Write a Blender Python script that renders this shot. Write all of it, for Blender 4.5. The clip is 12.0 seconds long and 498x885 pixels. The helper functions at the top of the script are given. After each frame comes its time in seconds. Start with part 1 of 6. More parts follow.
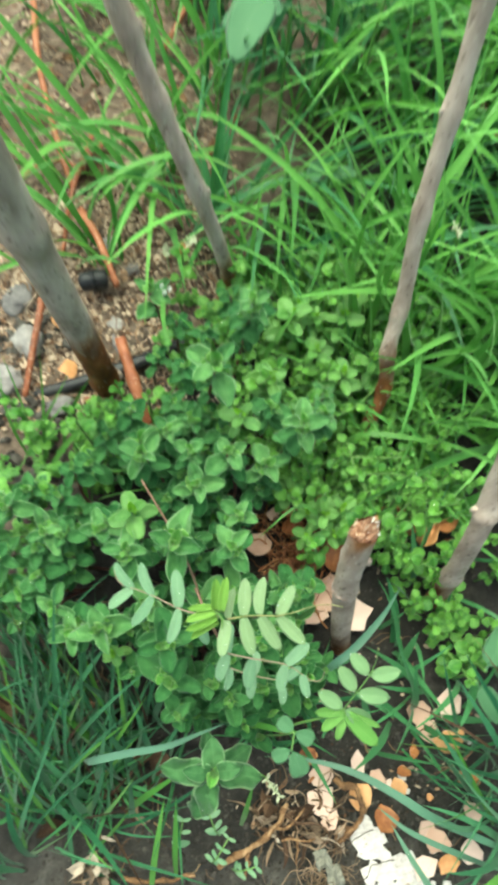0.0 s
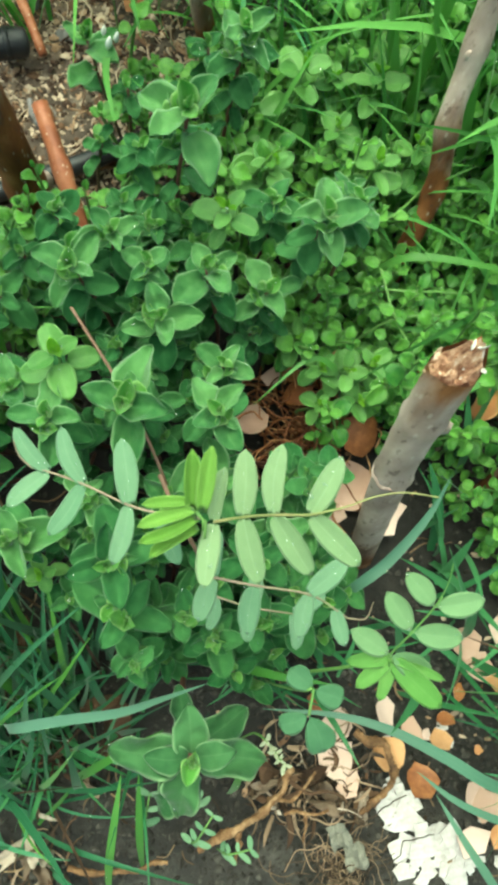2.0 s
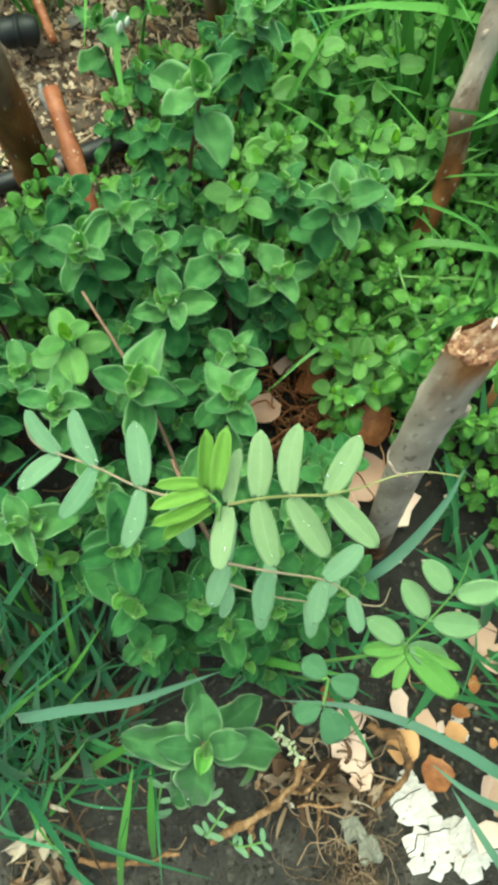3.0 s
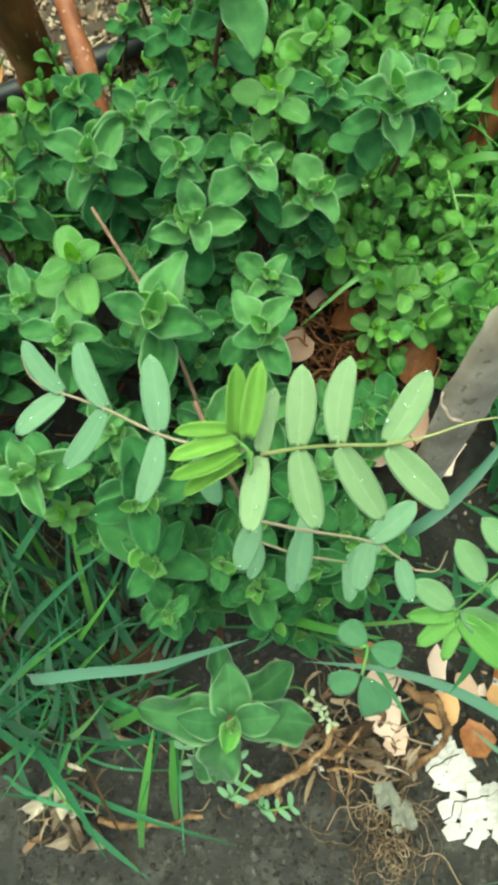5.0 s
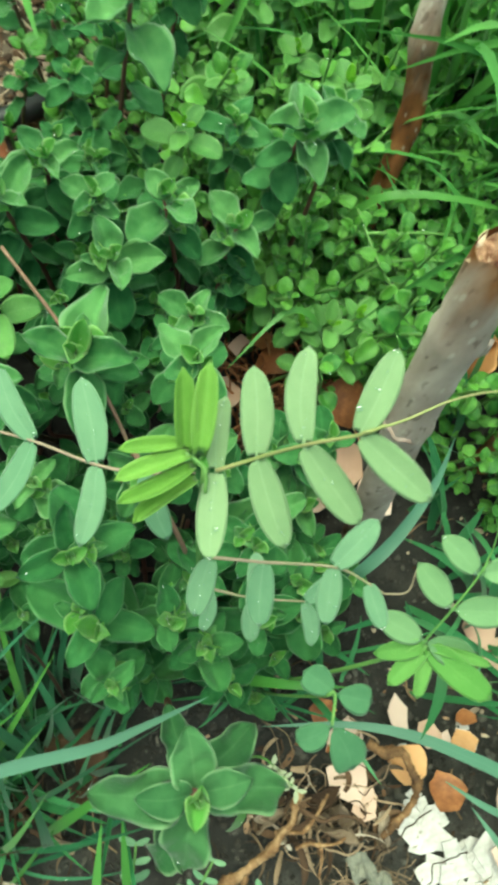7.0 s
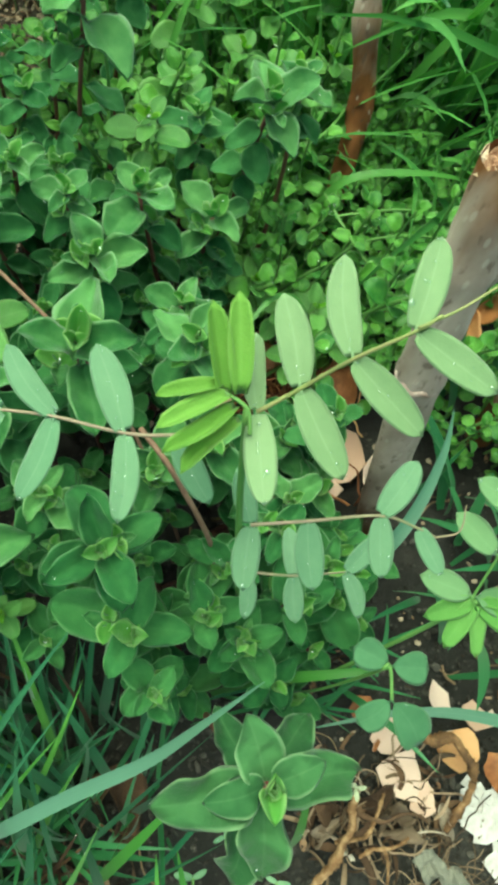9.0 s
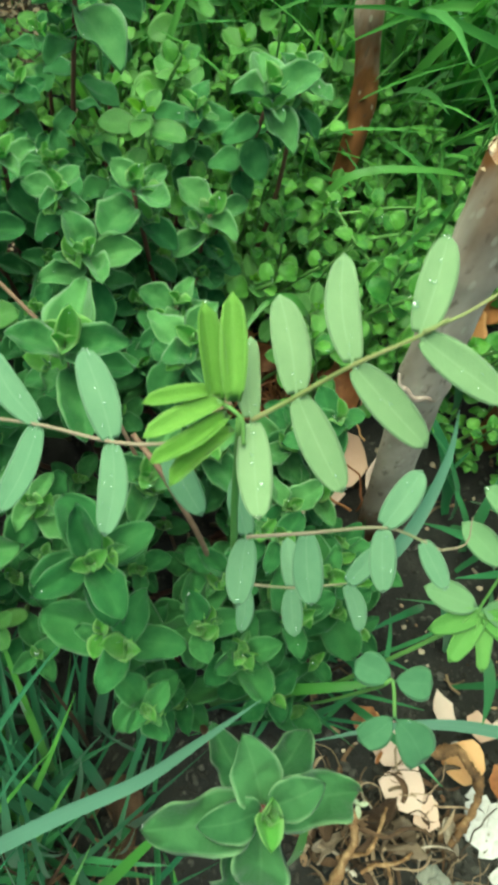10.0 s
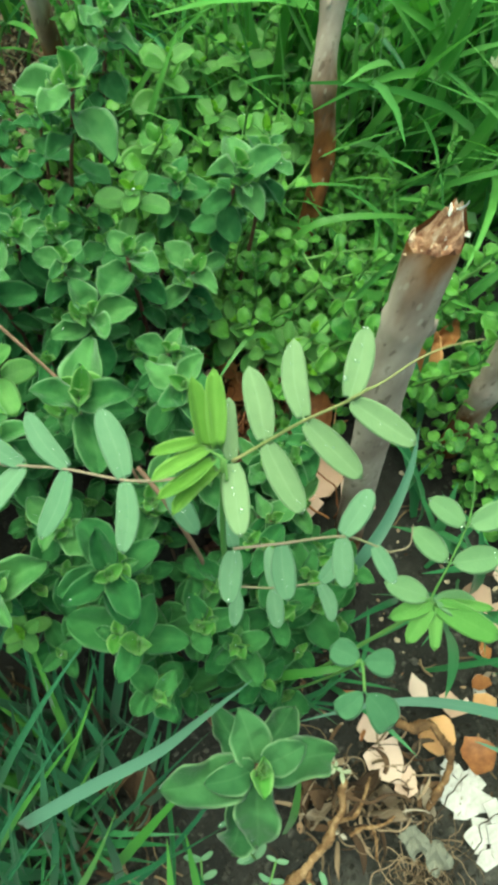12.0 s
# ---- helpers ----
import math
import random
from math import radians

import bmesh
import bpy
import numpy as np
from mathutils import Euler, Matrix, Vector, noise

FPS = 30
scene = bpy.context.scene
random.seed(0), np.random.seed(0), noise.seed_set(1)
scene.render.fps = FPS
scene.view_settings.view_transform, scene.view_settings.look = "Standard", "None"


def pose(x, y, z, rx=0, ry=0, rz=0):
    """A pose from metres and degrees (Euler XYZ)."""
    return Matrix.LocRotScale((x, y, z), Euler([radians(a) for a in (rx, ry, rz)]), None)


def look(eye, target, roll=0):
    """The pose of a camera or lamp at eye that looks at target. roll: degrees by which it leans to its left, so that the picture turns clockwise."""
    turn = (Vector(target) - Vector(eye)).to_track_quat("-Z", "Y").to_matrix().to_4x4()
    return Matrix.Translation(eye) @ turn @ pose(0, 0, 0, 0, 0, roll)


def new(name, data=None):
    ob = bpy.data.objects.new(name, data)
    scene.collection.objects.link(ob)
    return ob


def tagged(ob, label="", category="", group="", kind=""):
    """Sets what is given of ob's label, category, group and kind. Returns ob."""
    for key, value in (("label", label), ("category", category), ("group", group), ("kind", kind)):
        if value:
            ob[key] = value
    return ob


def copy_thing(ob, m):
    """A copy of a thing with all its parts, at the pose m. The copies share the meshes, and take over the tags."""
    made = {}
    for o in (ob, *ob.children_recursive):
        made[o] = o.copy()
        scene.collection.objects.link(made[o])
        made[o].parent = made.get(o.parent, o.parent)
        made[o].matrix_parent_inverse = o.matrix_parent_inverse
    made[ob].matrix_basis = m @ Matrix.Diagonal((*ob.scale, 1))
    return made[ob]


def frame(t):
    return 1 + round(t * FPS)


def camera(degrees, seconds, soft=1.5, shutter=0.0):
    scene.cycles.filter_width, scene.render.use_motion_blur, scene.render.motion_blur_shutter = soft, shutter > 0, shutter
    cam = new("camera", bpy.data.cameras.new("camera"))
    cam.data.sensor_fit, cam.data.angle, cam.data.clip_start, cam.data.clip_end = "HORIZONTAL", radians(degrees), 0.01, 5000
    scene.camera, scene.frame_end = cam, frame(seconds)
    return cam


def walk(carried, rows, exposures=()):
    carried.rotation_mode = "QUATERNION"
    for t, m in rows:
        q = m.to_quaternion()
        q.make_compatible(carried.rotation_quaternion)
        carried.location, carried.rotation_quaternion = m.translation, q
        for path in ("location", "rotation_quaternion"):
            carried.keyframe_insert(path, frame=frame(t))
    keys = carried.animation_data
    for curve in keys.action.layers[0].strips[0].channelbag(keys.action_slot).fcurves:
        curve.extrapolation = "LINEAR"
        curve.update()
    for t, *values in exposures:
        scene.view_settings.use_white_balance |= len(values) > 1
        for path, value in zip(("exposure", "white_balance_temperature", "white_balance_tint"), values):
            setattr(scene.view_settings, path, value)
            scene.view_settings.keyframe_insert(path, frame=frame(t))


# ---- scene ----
cam = camera(37.45, 12.0, soft=4.2, shutter=0.5)
PATH = [
    (0, (-0.0207, 0.0706, 0.5346), (0.0628, 0.5991, -1.3925), 8.62),
    (0.5, (-0.0293, 0.0797, 0.4395), (0.1375, 0.4896, -1.5109), 20.90),
    (1, (-0.0289, 0.0765, 0.3933), (0.1604, 0.3725, -1.5755), 31.10),
    (1.5, (-0.0238, 0.0727, 0.3804), (0.1411, 0.3464, -1.5939), 29.37),
    (2, (-0.0219, 0.0754, 0.3807), (0.1333, 0.3524, -1.5939), 28.24),
    (2.5, (-0.0221, 0.0722, 0.3793), (0.1140, 0.3485, -1.5968), 25.49),
    (3, (-0.0230, 0.0717, 0.3764), (0.1060, 0.3437, -1.6008), 24.37),
    (3.2, (-0.0218, 0.0715, 0.3763), (0.1027, 0.3432, -1.6013), 23.68),
    (4.8, (-0.0231, 0.0744, 0.3465), (0.0462, 0.1957, -1.6486), 29.06),
    (5, (-0.0242, 0.0746, 0.3459), (0.0413, 0.1963, -1.6493), 27.63),
    (5.5, (-0.0251, 0.0721, 0.3454), (0.0307, 0.1915, -1.6503), 24.14),
    (6, (-0.0222, 0.0659, 0.3454), (0.0398, 0.1866, -1.6500), 26.03),
    (6.5, (-0.0231, 0.0543, 0.3430), (0.1257, 0.3155, -1.6343), 27.19),
    (7, (-0.0316, 0.0631, 0.3295), (0.2786, 0.3916, -1.6188), 37.82),
    (7.2, (-0.0362, 0.0561, 0.3211), (0.3058, 0.3817, -1.6224), 38.60),
    (8.8, (-0.0461, 0.0471, 0.3157), (0.3707, 0.4773, -1.5925), 30.27),
    (9, (-0.0468, 0.0480, 0.3156), (0.3718, 0.4811, -1.5915), 30.43),
    (9.5, (-0.0451, 0.0476, 0.3156), (0.3773, 0.4840, -1.5899), 30.18),
    (10, (-0.0432, 0.0510, 0.3091), (0.3656, 0.4845, -1.6001), 29.79),
    (10.5, (-0.0393, 0.0676, 0.3568), (0.3646, 0.5715, -1.5361), 24.97),
    (11, (-0.0439, 0.0586, 0.3501), (0.3855, 0.5057, -1.5514), 28.31),
    (11.5, (-0.0434, 0.0525, 0.3476), (0.3854, 0.4940, -1.5553), 28.01),
    (12, (-0.0475, 0.0483, 0.3491), (0.3856, 0.4863, -1.5536), 28.59),
]
walk(cam, [(t, look(eye, target, roll)) for t, eye, target, roll in PATH],
     exposures=[(0, 1.35, 6430, -20), (1.0, 1.30, 6430, -28), (2.5, 1.22, 6450, -29), (6.5, 1.23, 6480, -33), (7.2, 1.20, 6480, -34), (12, 1.11, 6500, -37)])

# ---- world, sun, exposure ----
world = bpy.data.worlds.new("overcast_sky")
scene.world = world
world.use_nodes = True
wn, wl = world.node_tree.nodes, world.node_tree.links
sky = wn.new("ShaderNodeTexSky")
sky.sky_type = 'NISHITA'
sky.sun_disc = False
sky.sun_elevation, sky.sun_rotation = radians(70), radians(-23)
sky.air_density, sky.dust_density = 0.6, 7.0
wl.new(sky.outputs[0], wn["Background"].inputs[0])
wn["Background"].inputs[1].default_value = 0.15
sun_data = bpy.data.lights.new("sun", 'SUN')
sun_data.energy, sun_data.angle, sun_data.color = 1.3, radians(70), (1.0, 0.96, 0.9)
sun = new("sun", sun_data)
sun.matrix_world = look((-0.5, 1.3, 3.3), (0, 0.15, 0))

rng = random.Random(7)
U = rng.uniform


# ---- materials ----
def nodes_of(name):
    m = bpy.data.materials.new(name)
    m.use_nodes = True
    t = m.node_tree
    return m, t.nodes, t.links, t.nodes["Principled BSDF"]


def ramp(n, stops):
    r = n.new("ShaderNodeValToRGB")
    els = r.color_ramp.elements
    while len(els) < len(stops):
        els.new(0.5)
    for e, (p, c) in zip(els, stops):
        e.position = p
        e.color = (*c, 1) if len(c) == 3 else c
    return r


def mathn(n, l, op, a, b=None):
    m = n.new("ShaderNodeMath")
    m.operation = op
    for i, v in enumerate((a, b)):
        if v is None:
            continue
        if isinstance(v, (int, float)):
            m.inputs[i].default_value = v
        else:
            l.new(v, m.inputs[i])
    return m.outputs[0]


def mixc(n, l, fac, a, b, mode='MIX'):
    m = n.new("ShaderNodeMix")
    m.data_type, m.blend_type = 'RGBA', mode
    for i, v in ((0, fac), (6, a), (7, b)):
        if isinstance(v, (int, float)):
            m.inputs[i].default_value = v
        elif isinstance(v, tuple):
            m.inputs[i].default_value = (*v, 1)
        else:
            l.new(v, m.inputs[i])
    return m.outputs[2]


def leaf_material(name, dark, light, rim, rough=0.5, through_light=0.3, rim_width=0.84, veins=9.0, by_island=False, vein_depth=0.1, mid_rib=0.14, rim_strength=0.5, gloss=0.35, sheen=0.15, mottle=1.1, relief=0.4):
    """Leaf surface: tone per leaf, mottling, pale margin and midrib, side veins as relief, some light through the blade."""
    m, n, l, p = nodes_of(name)
    if by_island:
        rnd = n.new("ShaderNodeNewGeometry").outputs["Random Per Island"]
    else:
        rnd = n.new("ShaderNodeObjectInfo").outputs["Random"]
    uv = n.new("ShaderNodeUVMap")
    sep = n.new("ShaderNodeSeparateXYZ")
    l.new(uv.outputs[0], sep.inputs[0])
    off = mathn(n, l, 'ABSOLUTE', mathn(n, l, 'MULTIPLY', mathn(n, l, 'SUBTRACT', sep.outputs[0], 0.5), 2.0))
    geo = n.new("ShaderNodeTexCoord")
    blot = n.new("ShaderNodeTexNoise")
    blot.inputs["Scale"].default_value, blot.inputs["Detail"].default_value = 3.0, 5.0
    l.new(geo.outputs["Object"], blot.inputs["Vector"])
    tone = mathn(n, l, 'ADD', mathn(n, l, 'MULTIPLY', rnd, 0.75), mathn(n, l, 'MULTIPLY', mathn(n, l, 'SUBTRACT', blot.outputs[0], 0.4), mottle))
    body = mixc(n, l, tone, dark, light)
    edge = ramp(n, [(rim_width, (0, 0, 0)), (0.99, (1, 1, 1))])
    l.new(off, edge.inputs[0])
    col = mixc(n, l, mathn(n, l, 'MULTIPLY', edge.outputs[0], rim_strength), body, rim)
    mid = ramp(n, [(0.0, (1, 1, 1)), (0.09, (0, 0, 0))])
    l.new(off, mid.inputs[0])
    col = mixc(n, l, mathn(n, l, 'MULTIPLY', mid.outputs[0], mid_rib), col, rim)
    l.new(col, p.inputs["Base Color"])
    p.inputs["Roughness"].default_value = rough
    p.inputs["Sheen Weight"].default_value, p.inputs["Sheen Roughness"].default_value = sheen, 0.4
    p.inputs["Specular IOR Level"].default_value = gloss
    wave = mathn(n, l, 'SINE', mathn(n, l, 'MULTIPLY', mathn(n, l, 'SUBTRACT', sep.outputs[1], mathn(n, l, 'MULTIPLY', off, 0.22)), veins * 6.28))
    fine = n.new("ShaderNodeTexNoise")
    fine.inputs["Scale"].default_value, fine.inputs["Detail"].default_value = 30.0, 3.0
    l.new(geo.outputs["Object"], fine.inputs["Vector"])
    h = mathn(n, l, 'ADD', mathn(n, l, 'MULTIPLY', wave, vein_depth), fine.outputs[0])
    bump = n.new("ShaderNodeBump")
    bump.inputs["Strength"].default_value, bump.inputs["Distance"].default_value = relief, 0.0008
    l.new(h, bump.inputs["Height"])
    l.new(bump.outputs[0], p.inputs["Normal"])
    tr = n.new("ShaderNodeBsdfTranslucent")
    l.new(mixc(n, l, 1.0, col, (0.9, 1.0, 0.45), 'MULTIPLY'), tr.inputs[0])
    mx = n.new("ShaderNodeMixShader")
    mx.inputs[0].default_value = through_light
    l.new(p.outputs[0], mx.inputs[1])
    l.new(tr.outputs[0], mx.inputs[2])
    l.new(mx.outputs[0], n["Material Output"].inputs[0])
    return m


def rough_material(name, colours, scale, rough=0.85, bump_scale=60.0, bump=0.5, depth=0.001, stretch=(1, 1, 1), by="position", spread=0.5, detail=6.0):
    """A natural dull surface: colours over a noise, shifted per piece, with fine relief."""
    m, n, l, p = nodes_of(name)
    tc = n.new("ShaderNodeTexCoord")
    mp = n.new("ShaderNodeMapping")
    mp.inputs["Scale"].default_value = stretch
    l.new(tc.outputs["Object"], mp.inputs[0])
    nz = n.new("ShaderNodeTexNoise")
    nz.inputs["Scale"].default_value, nz.inputs["Detail"].default_value, nz.inputs["Roughness"].default_value = scale, detail, 0.65
    l.new(mp.outputs[0], nz.inputs["Vector"])
    f = nz.outputs[0]
    if by == "object":
        r = n.new("ShaderNodeObjectInfo").outputs["Random"]
    elif by == "island":
        r = n.new("ShaderNodeNewGeometry").outputs["Random Per Island"]
    else:
        r = None
    if r is not None:
        f = mathn(n, l, 'ADD', mathn(n, l, 'MULTIPLY', f, 1.0 - spread), mathn(n, l, 'MULTIPLY', r, spread))
    k = len(colours) - 1
    rp = ramp(n, [(0.28 + 0.44 * i / k, c) for i, c in enumerate(colours)])
    l.new(f, rp.inputs[0])
    l.new(rp.outputs[0], p.inputs["Base Color"])
    p.inputs["Roughness"].default_value = rough
    p.inputs["Specular IOR Level"].default_value = 0.3
    b = n.new("ShaderNodeTexNoise")
    b.inputs["Scale"].default_value, b.inputs["Detail"].default_value = bump_scale, 8.0
    l.new(mp.outputs[0], b.inputs["Vector"])
    bp = n.new("ShaderNodeBump")
    bp.inputs["Strength"].default_value, bp.inputs["Distance"].default_value = bump, depth
    l.new(b.outputs[0], bp.inputs["Height"])
    l.new(bp.outputs[0], p.inputs["Normal"])
    return m


M_OREGANO = leaf_material("oregano_leaf", (0.052, 0.172, 0.044), (0.160, 0.340, 0.106), (0.34, 0.53, 0.27), 0.62, 0.36, 0.84, 5.0, mid_rib=0.06, rim_strength=0.62, gloss=0.30, sheen=0.35, mottle=1.7)
# broad leaves of the front shoot, dimmed: some shade is in this colour
M_OREGANO_BROAD_SHADED = leaf_material("broad_shaded_oregano_leaf", (0.037, 0.108, 0.036), (0.083, 0.190, 0.068), (0.28, 0.42, 0.22), 0.75, 0.32, 0.82, 5.0, mid_rib=0.10, rim_strength=0.75, gloss=0.18, sheen=0.2, mottle=1.6)
# lower leaves: deeper green with age, plus shade put into the colour
M_OREGANO_OLD_SHADED = leaf_material("old_shaded_oregano_leaf", (0.030, 0.116, 0.032), (0.084, 0.220, 0.066), (0.19, 0.36, 0.15), 0.75, 0.30, 0.86, 5.0, mid_rib=0.06, rim_strength=0.6, gloss=0.18, sheen=0.2, mottle=1.5)
M_OREGANO_BUD = leaf_material("oregano_bud", (0.140, 0.355, 0.062), (0.225, 0.480, 0.105), (0.44, 0.64, 0.26), 0.65, 0.50, 0.6, 5.0, mid_rib=0.1, rim_strength=0.8, gloss=0.22, sheen=0.3)
M_OREGANO_STEM = rough_material("oregano_stem", [(0.10, 0.075, 0.04), (0.16, 0.065, 0.045), (0.10, 0.035, 0.03)], 40, 0.6, 500, 0.3, 0.0003, by="object")
M_BARE_STEM = rough_material("bare_oregano_stem", [(0.10, 0.055, 0.036), (0.20, 0.115, 0.078), (0.29, 0.185, 0.135)], 90, 0.7, 500, 0.4, 0.0003)
M_LIGHT_LEAF = leaf_material("light_leaf", (0.085, 0.232, 0.040), (0.200, 0.405, 0.092), (0.29, 0.50, 0.15), 0.42, 0.36, 0.8, gloss=0.5)
M_LIGHT_BUD = leaf_material("light_bud", (0.170, 0.400, 0.022), (0.290, 0.560, 0.045), (0.33, 0.56, 0.10), 0.42, 0.5, 0.8, gloss=0.4)
M_CHICK = leaf_material("chickweed_leaf", (0.040, 0.170, 0.018), (0.200, 0.440, 0.062), (0.27, 0.50, 0.12), 0.40, 0.36, 0.8, 6.0, mid_rib=0.06, gloss=0.6, sheen=0.1, mottle=1.5)
M_CHICK_LOW = leaf_material("low_chickweed_leaf", (0.040, 0.170, 0.018), (0.200, 0.440, 0.062), (0.27, 0.50, 0.12), 0.40, 0.36, 0.8, 6.0, by_island=True, mid_rib=0.06, gloss=0.6, sheen=0.2)
M_CHICK_STEM = rough_material("chickweed_stem", [(0.10, 0.22, 0.05), (0.17, 0.28, 0.08)], 30, 0.5, 300, 0.2, 0.0003)
M_VETCH = leaf_material("vetch_leaflet", (0.200, 0.300, 0.140), (0.305, 0.408, 0.216), (0.38, 0.49, 0.29), 0.62, 0.3, 0.9, 11.0, vein_depth=0.05, mid_rib=0.25, gloss=0.22, sheen=0.2, relief=0.15, mottle=0.9)
M_VETCH_BLUE = leaf_material("vetch_lower_leaflet", (0.135, 0.250, 0.138), (0.225, 0.350, 0.200), (0.30, 0.43, 0.27), 0.65, 0.25, 0.9, 11.0, vein_depth=0.05, mid_rib=0.2, gloss=0.22, sheen=0.2, relief=0.15, mottle=0.9)
M_VETCH_WIDE = leaf_material("young_vetch_leaflet", (0.132, 0.240, 0.105), (0.208, 0.330, 0.155), (0.28, 0.41, 0.22), 0.65, 0.28, 0.9, 11.0, vein_depth=0.05, mid_rib=0.2, gloss=0.22, sheen=0.2, relief=0.15, mottle=0.9)
M_VETCH_YOUNG = leaf_material("vetch_young_leaflet", (0.165, 0.32, 0.050), (0.235, 0.41, 0.080), (0.31, 0.49, 0.14), 0.6, 0.35, 0.85, 8.0, vein_depth=0.05, gloss=0.25)
M_WEED = leaf_material("soft_weed_leaflet", (0.070, 0.165, 0.080), (0.125, 0.250, 0.122), (0.18, 0.31, 0.17), 0.7, 0.3, 0.9, 7.0, vein_depth=0.05, gloss=0.2, relief=0.15, mottle=0.9)
M_VETCH_FAN = leaf_material("vetch_fan_leaflet", (0.12, 0.275, 0.055), (0.185, 0.355, 0.088), (0.24, 0.42, 0.13), 0.62, 0.35, 0.85, 8.0, vein_depth=0.05, gloss=0.22)
M_VETCH_RACHIS = rough_material("vetch_rachis", [(0.21, 0.25, 0.08), (0.29, 0.24, 0.12)], 60, 0.6, 500, 0.3, 0.0002)
M_VETCH_STEM = rough_material("vetch_stem", [(0.20, 0.21, 0.10), (0.27, 0.205, 0.14), (0.30, 0.22, 0.17)], 60, 0.6, 500, 0.3, 0.0002)
M_GRASS_BLUE = leaf_material("blue_green_grass", (0.015, 0.078, 0.031), (0.088, 0.235, 0.115), (0.14, 0.31, 0.17), 0.42, 0.25, 0.9, 0.5, gloss=0.3)
M_BLADE = leaf_material("wide_blue_green_blade", (0.070, 0.160, 0.103), (0.145, 0.255, 0.178), (0.20, 0.32, 0.23), 0.45, 0.25, 0.9, 0.5, gloss=0.35)
M_GRASS = leaf_material("meadow_grass", (0.038, 0.148, 0.029), (0.205, 0.455, 0.098), (0.25, 0.49, 0.13), 0.45, 0.3, 0.92, 0.5, by_island=True)
M_GRASS_BLUE_FINE = leaf_material("fine_blue_grass", (0.032, 0.125, 0.045), (0.10, 0.27, 0.10), (0.14, 0.33, 0.17), 0.4, 0.25, 0.9, 0.5, by_island=True)
M_GRASS_YOUNG = leaf_material("bright_grass", (0.065, 0.19, 0.03), (0.13, 0.30, 0.06), (0.18, 0.36, 0.1), 0.42, 0.3, 0.92, 0.5)
M_STRAW = rough_material("dry_straw", [(0.045, 0.022, 0.011), (0.17, 0.088, 0.040), (0.40, 0.25, 0.135)], 190, 0.8, 260, 0.6, 0.0006, by="object", spread=0.12)
M_SHELL_OUT = rough_material("brown_eggshell", [(0.17, 0.058, 0.020), (0.40, 0.165, 0.06), (0.56, 0.30, 0.14)], 180, 0.55, 400, 0.3, 0.0002, by="object")
M_SHELL_IN = rough_material("cream_eggshell_lining", [(0.43, 0.27, 0.205), (0.555, 0.385, 0.32), (0.63, 0.465, 0.405)], 50, 0.6, 300, 0.3, 0.0003, by="object")
M_SHELL_WHITE = rough_material("white_eggshell", [(0.31, 0.265, 0.245), (0.48, 0.44, 0.43), (0.57, 0.53, 0.525)], 120, 0.6, 350, 0.25, 0.0003)
M_FIBRE = rough_material("root_fibre", [(0.05, 0.032, 0.021), (0.14, 0.092, 0.058), (0.29, 0.20, 0.135)], 60, 0.85, 300, 0.4, 0.0003, by="object", spread=0.6)
M_FIBRE_FINE = rough_material("fine_fibre", [(0.05, 0.03, 0.018), (0.14, 0.085, 0.05), (0.25, 0.17, 0.10)], 60, 0.85, 300, 0.4, 0.0003, by="island", spread=0.6)
M_FIBRE_RED = rough_material("bark_fibre", [(0.14, 0.050, 0.022), (0.30, 0.125, 0.055), (0.44, 0.24, 0.12)], 60, 0.8, 300, 0.4, 0.0003, by="object", spread=0.6)
M_CHIP = rough_material("litter", [(0.045, 0.024, 0.015), (0.16, 0.085, 0.048), (0.36, 0.230, 0.145), (0.25, 0.190, 0.145), (0.48, 0.365, 0.270)], 80, 0.85, 350, 0.6, 0.0006, by="island", spread=0.75)
M_STONE = rough_material("pale_stone", [(0.11, 0.10, 0.10), (0.21, 0.19, 0.185), (0.36, 0.33, 0.31)], 130, 0.85, 240, 0.7, 0.001, by="object", spread=0.4)
M_CLOD = rough_material("soil_clod", [(0.020, 0.016, 0.013), (0.042, 0.036, 0.031), (0.080, 0.071, 0.062)], 90, 0.95, 300, 0.8, 0.001, by="island", spread=0.4)
M_PLASTIC = rough_material("black_plastic", [(0.010, 0.010, 0.011), (0.018, 0.018, 0.020), (0.035, 0.033, 0.031)], 50, 0.42, 300, 0.2, 0.0002)
M_SCRAP = rough_material("grey_scrap", [(0.10, 0.095, 0.075), (0.17, 0.16, 0.13), (0.27, 0.255, 0.21)], 90, 0.8, 300, 0.4, 0.0004)
M_WOOD = rough_material("broken_wood", [(0.030, 0.014, 0.009), (0.15, 0.060, 0.034), (0.40, 0.24, 0.155), (0.76, 0.68, 0.60)], 260, 0.8, 420, 0.9, 0.001, stretch=(1, 1, 0.35))
M_FIBRE_PALE = rough_material("pale_wood_fibre", [(0.42, 0.27, 0.16), (0.68, 0.55, 0.42), (0.86, 0.82, 0.75)], 160, 0.8, 420, 0.6, 0.0006, by="object", spread=0.5)
M_FLOWER = rough_material("white_flower_bud", [(0.62, 0.64, 0.52), (0.78, 0.78, 0.72), (0.85, 0.85, 0.82)], 300, 0.6, 500, 0.3, 0.0002)
M_NODE = rough_material("node_bark", [(0.30, 0.19, 0.15), (0.46, 0.33, 0.28), (0.60, 0.48, 0.43)], 240, 0.75, 420, 0.6, 0.0006)
M_DEAD = rough_material("dead_leaf", [(0.032, 0.017, 0.010), (0.080, 0.043, 0.025), (0.17, 0.098, 0.056)], 60, 0.9, 250, 0.6, 0.0006, by="object", spread=0.4)
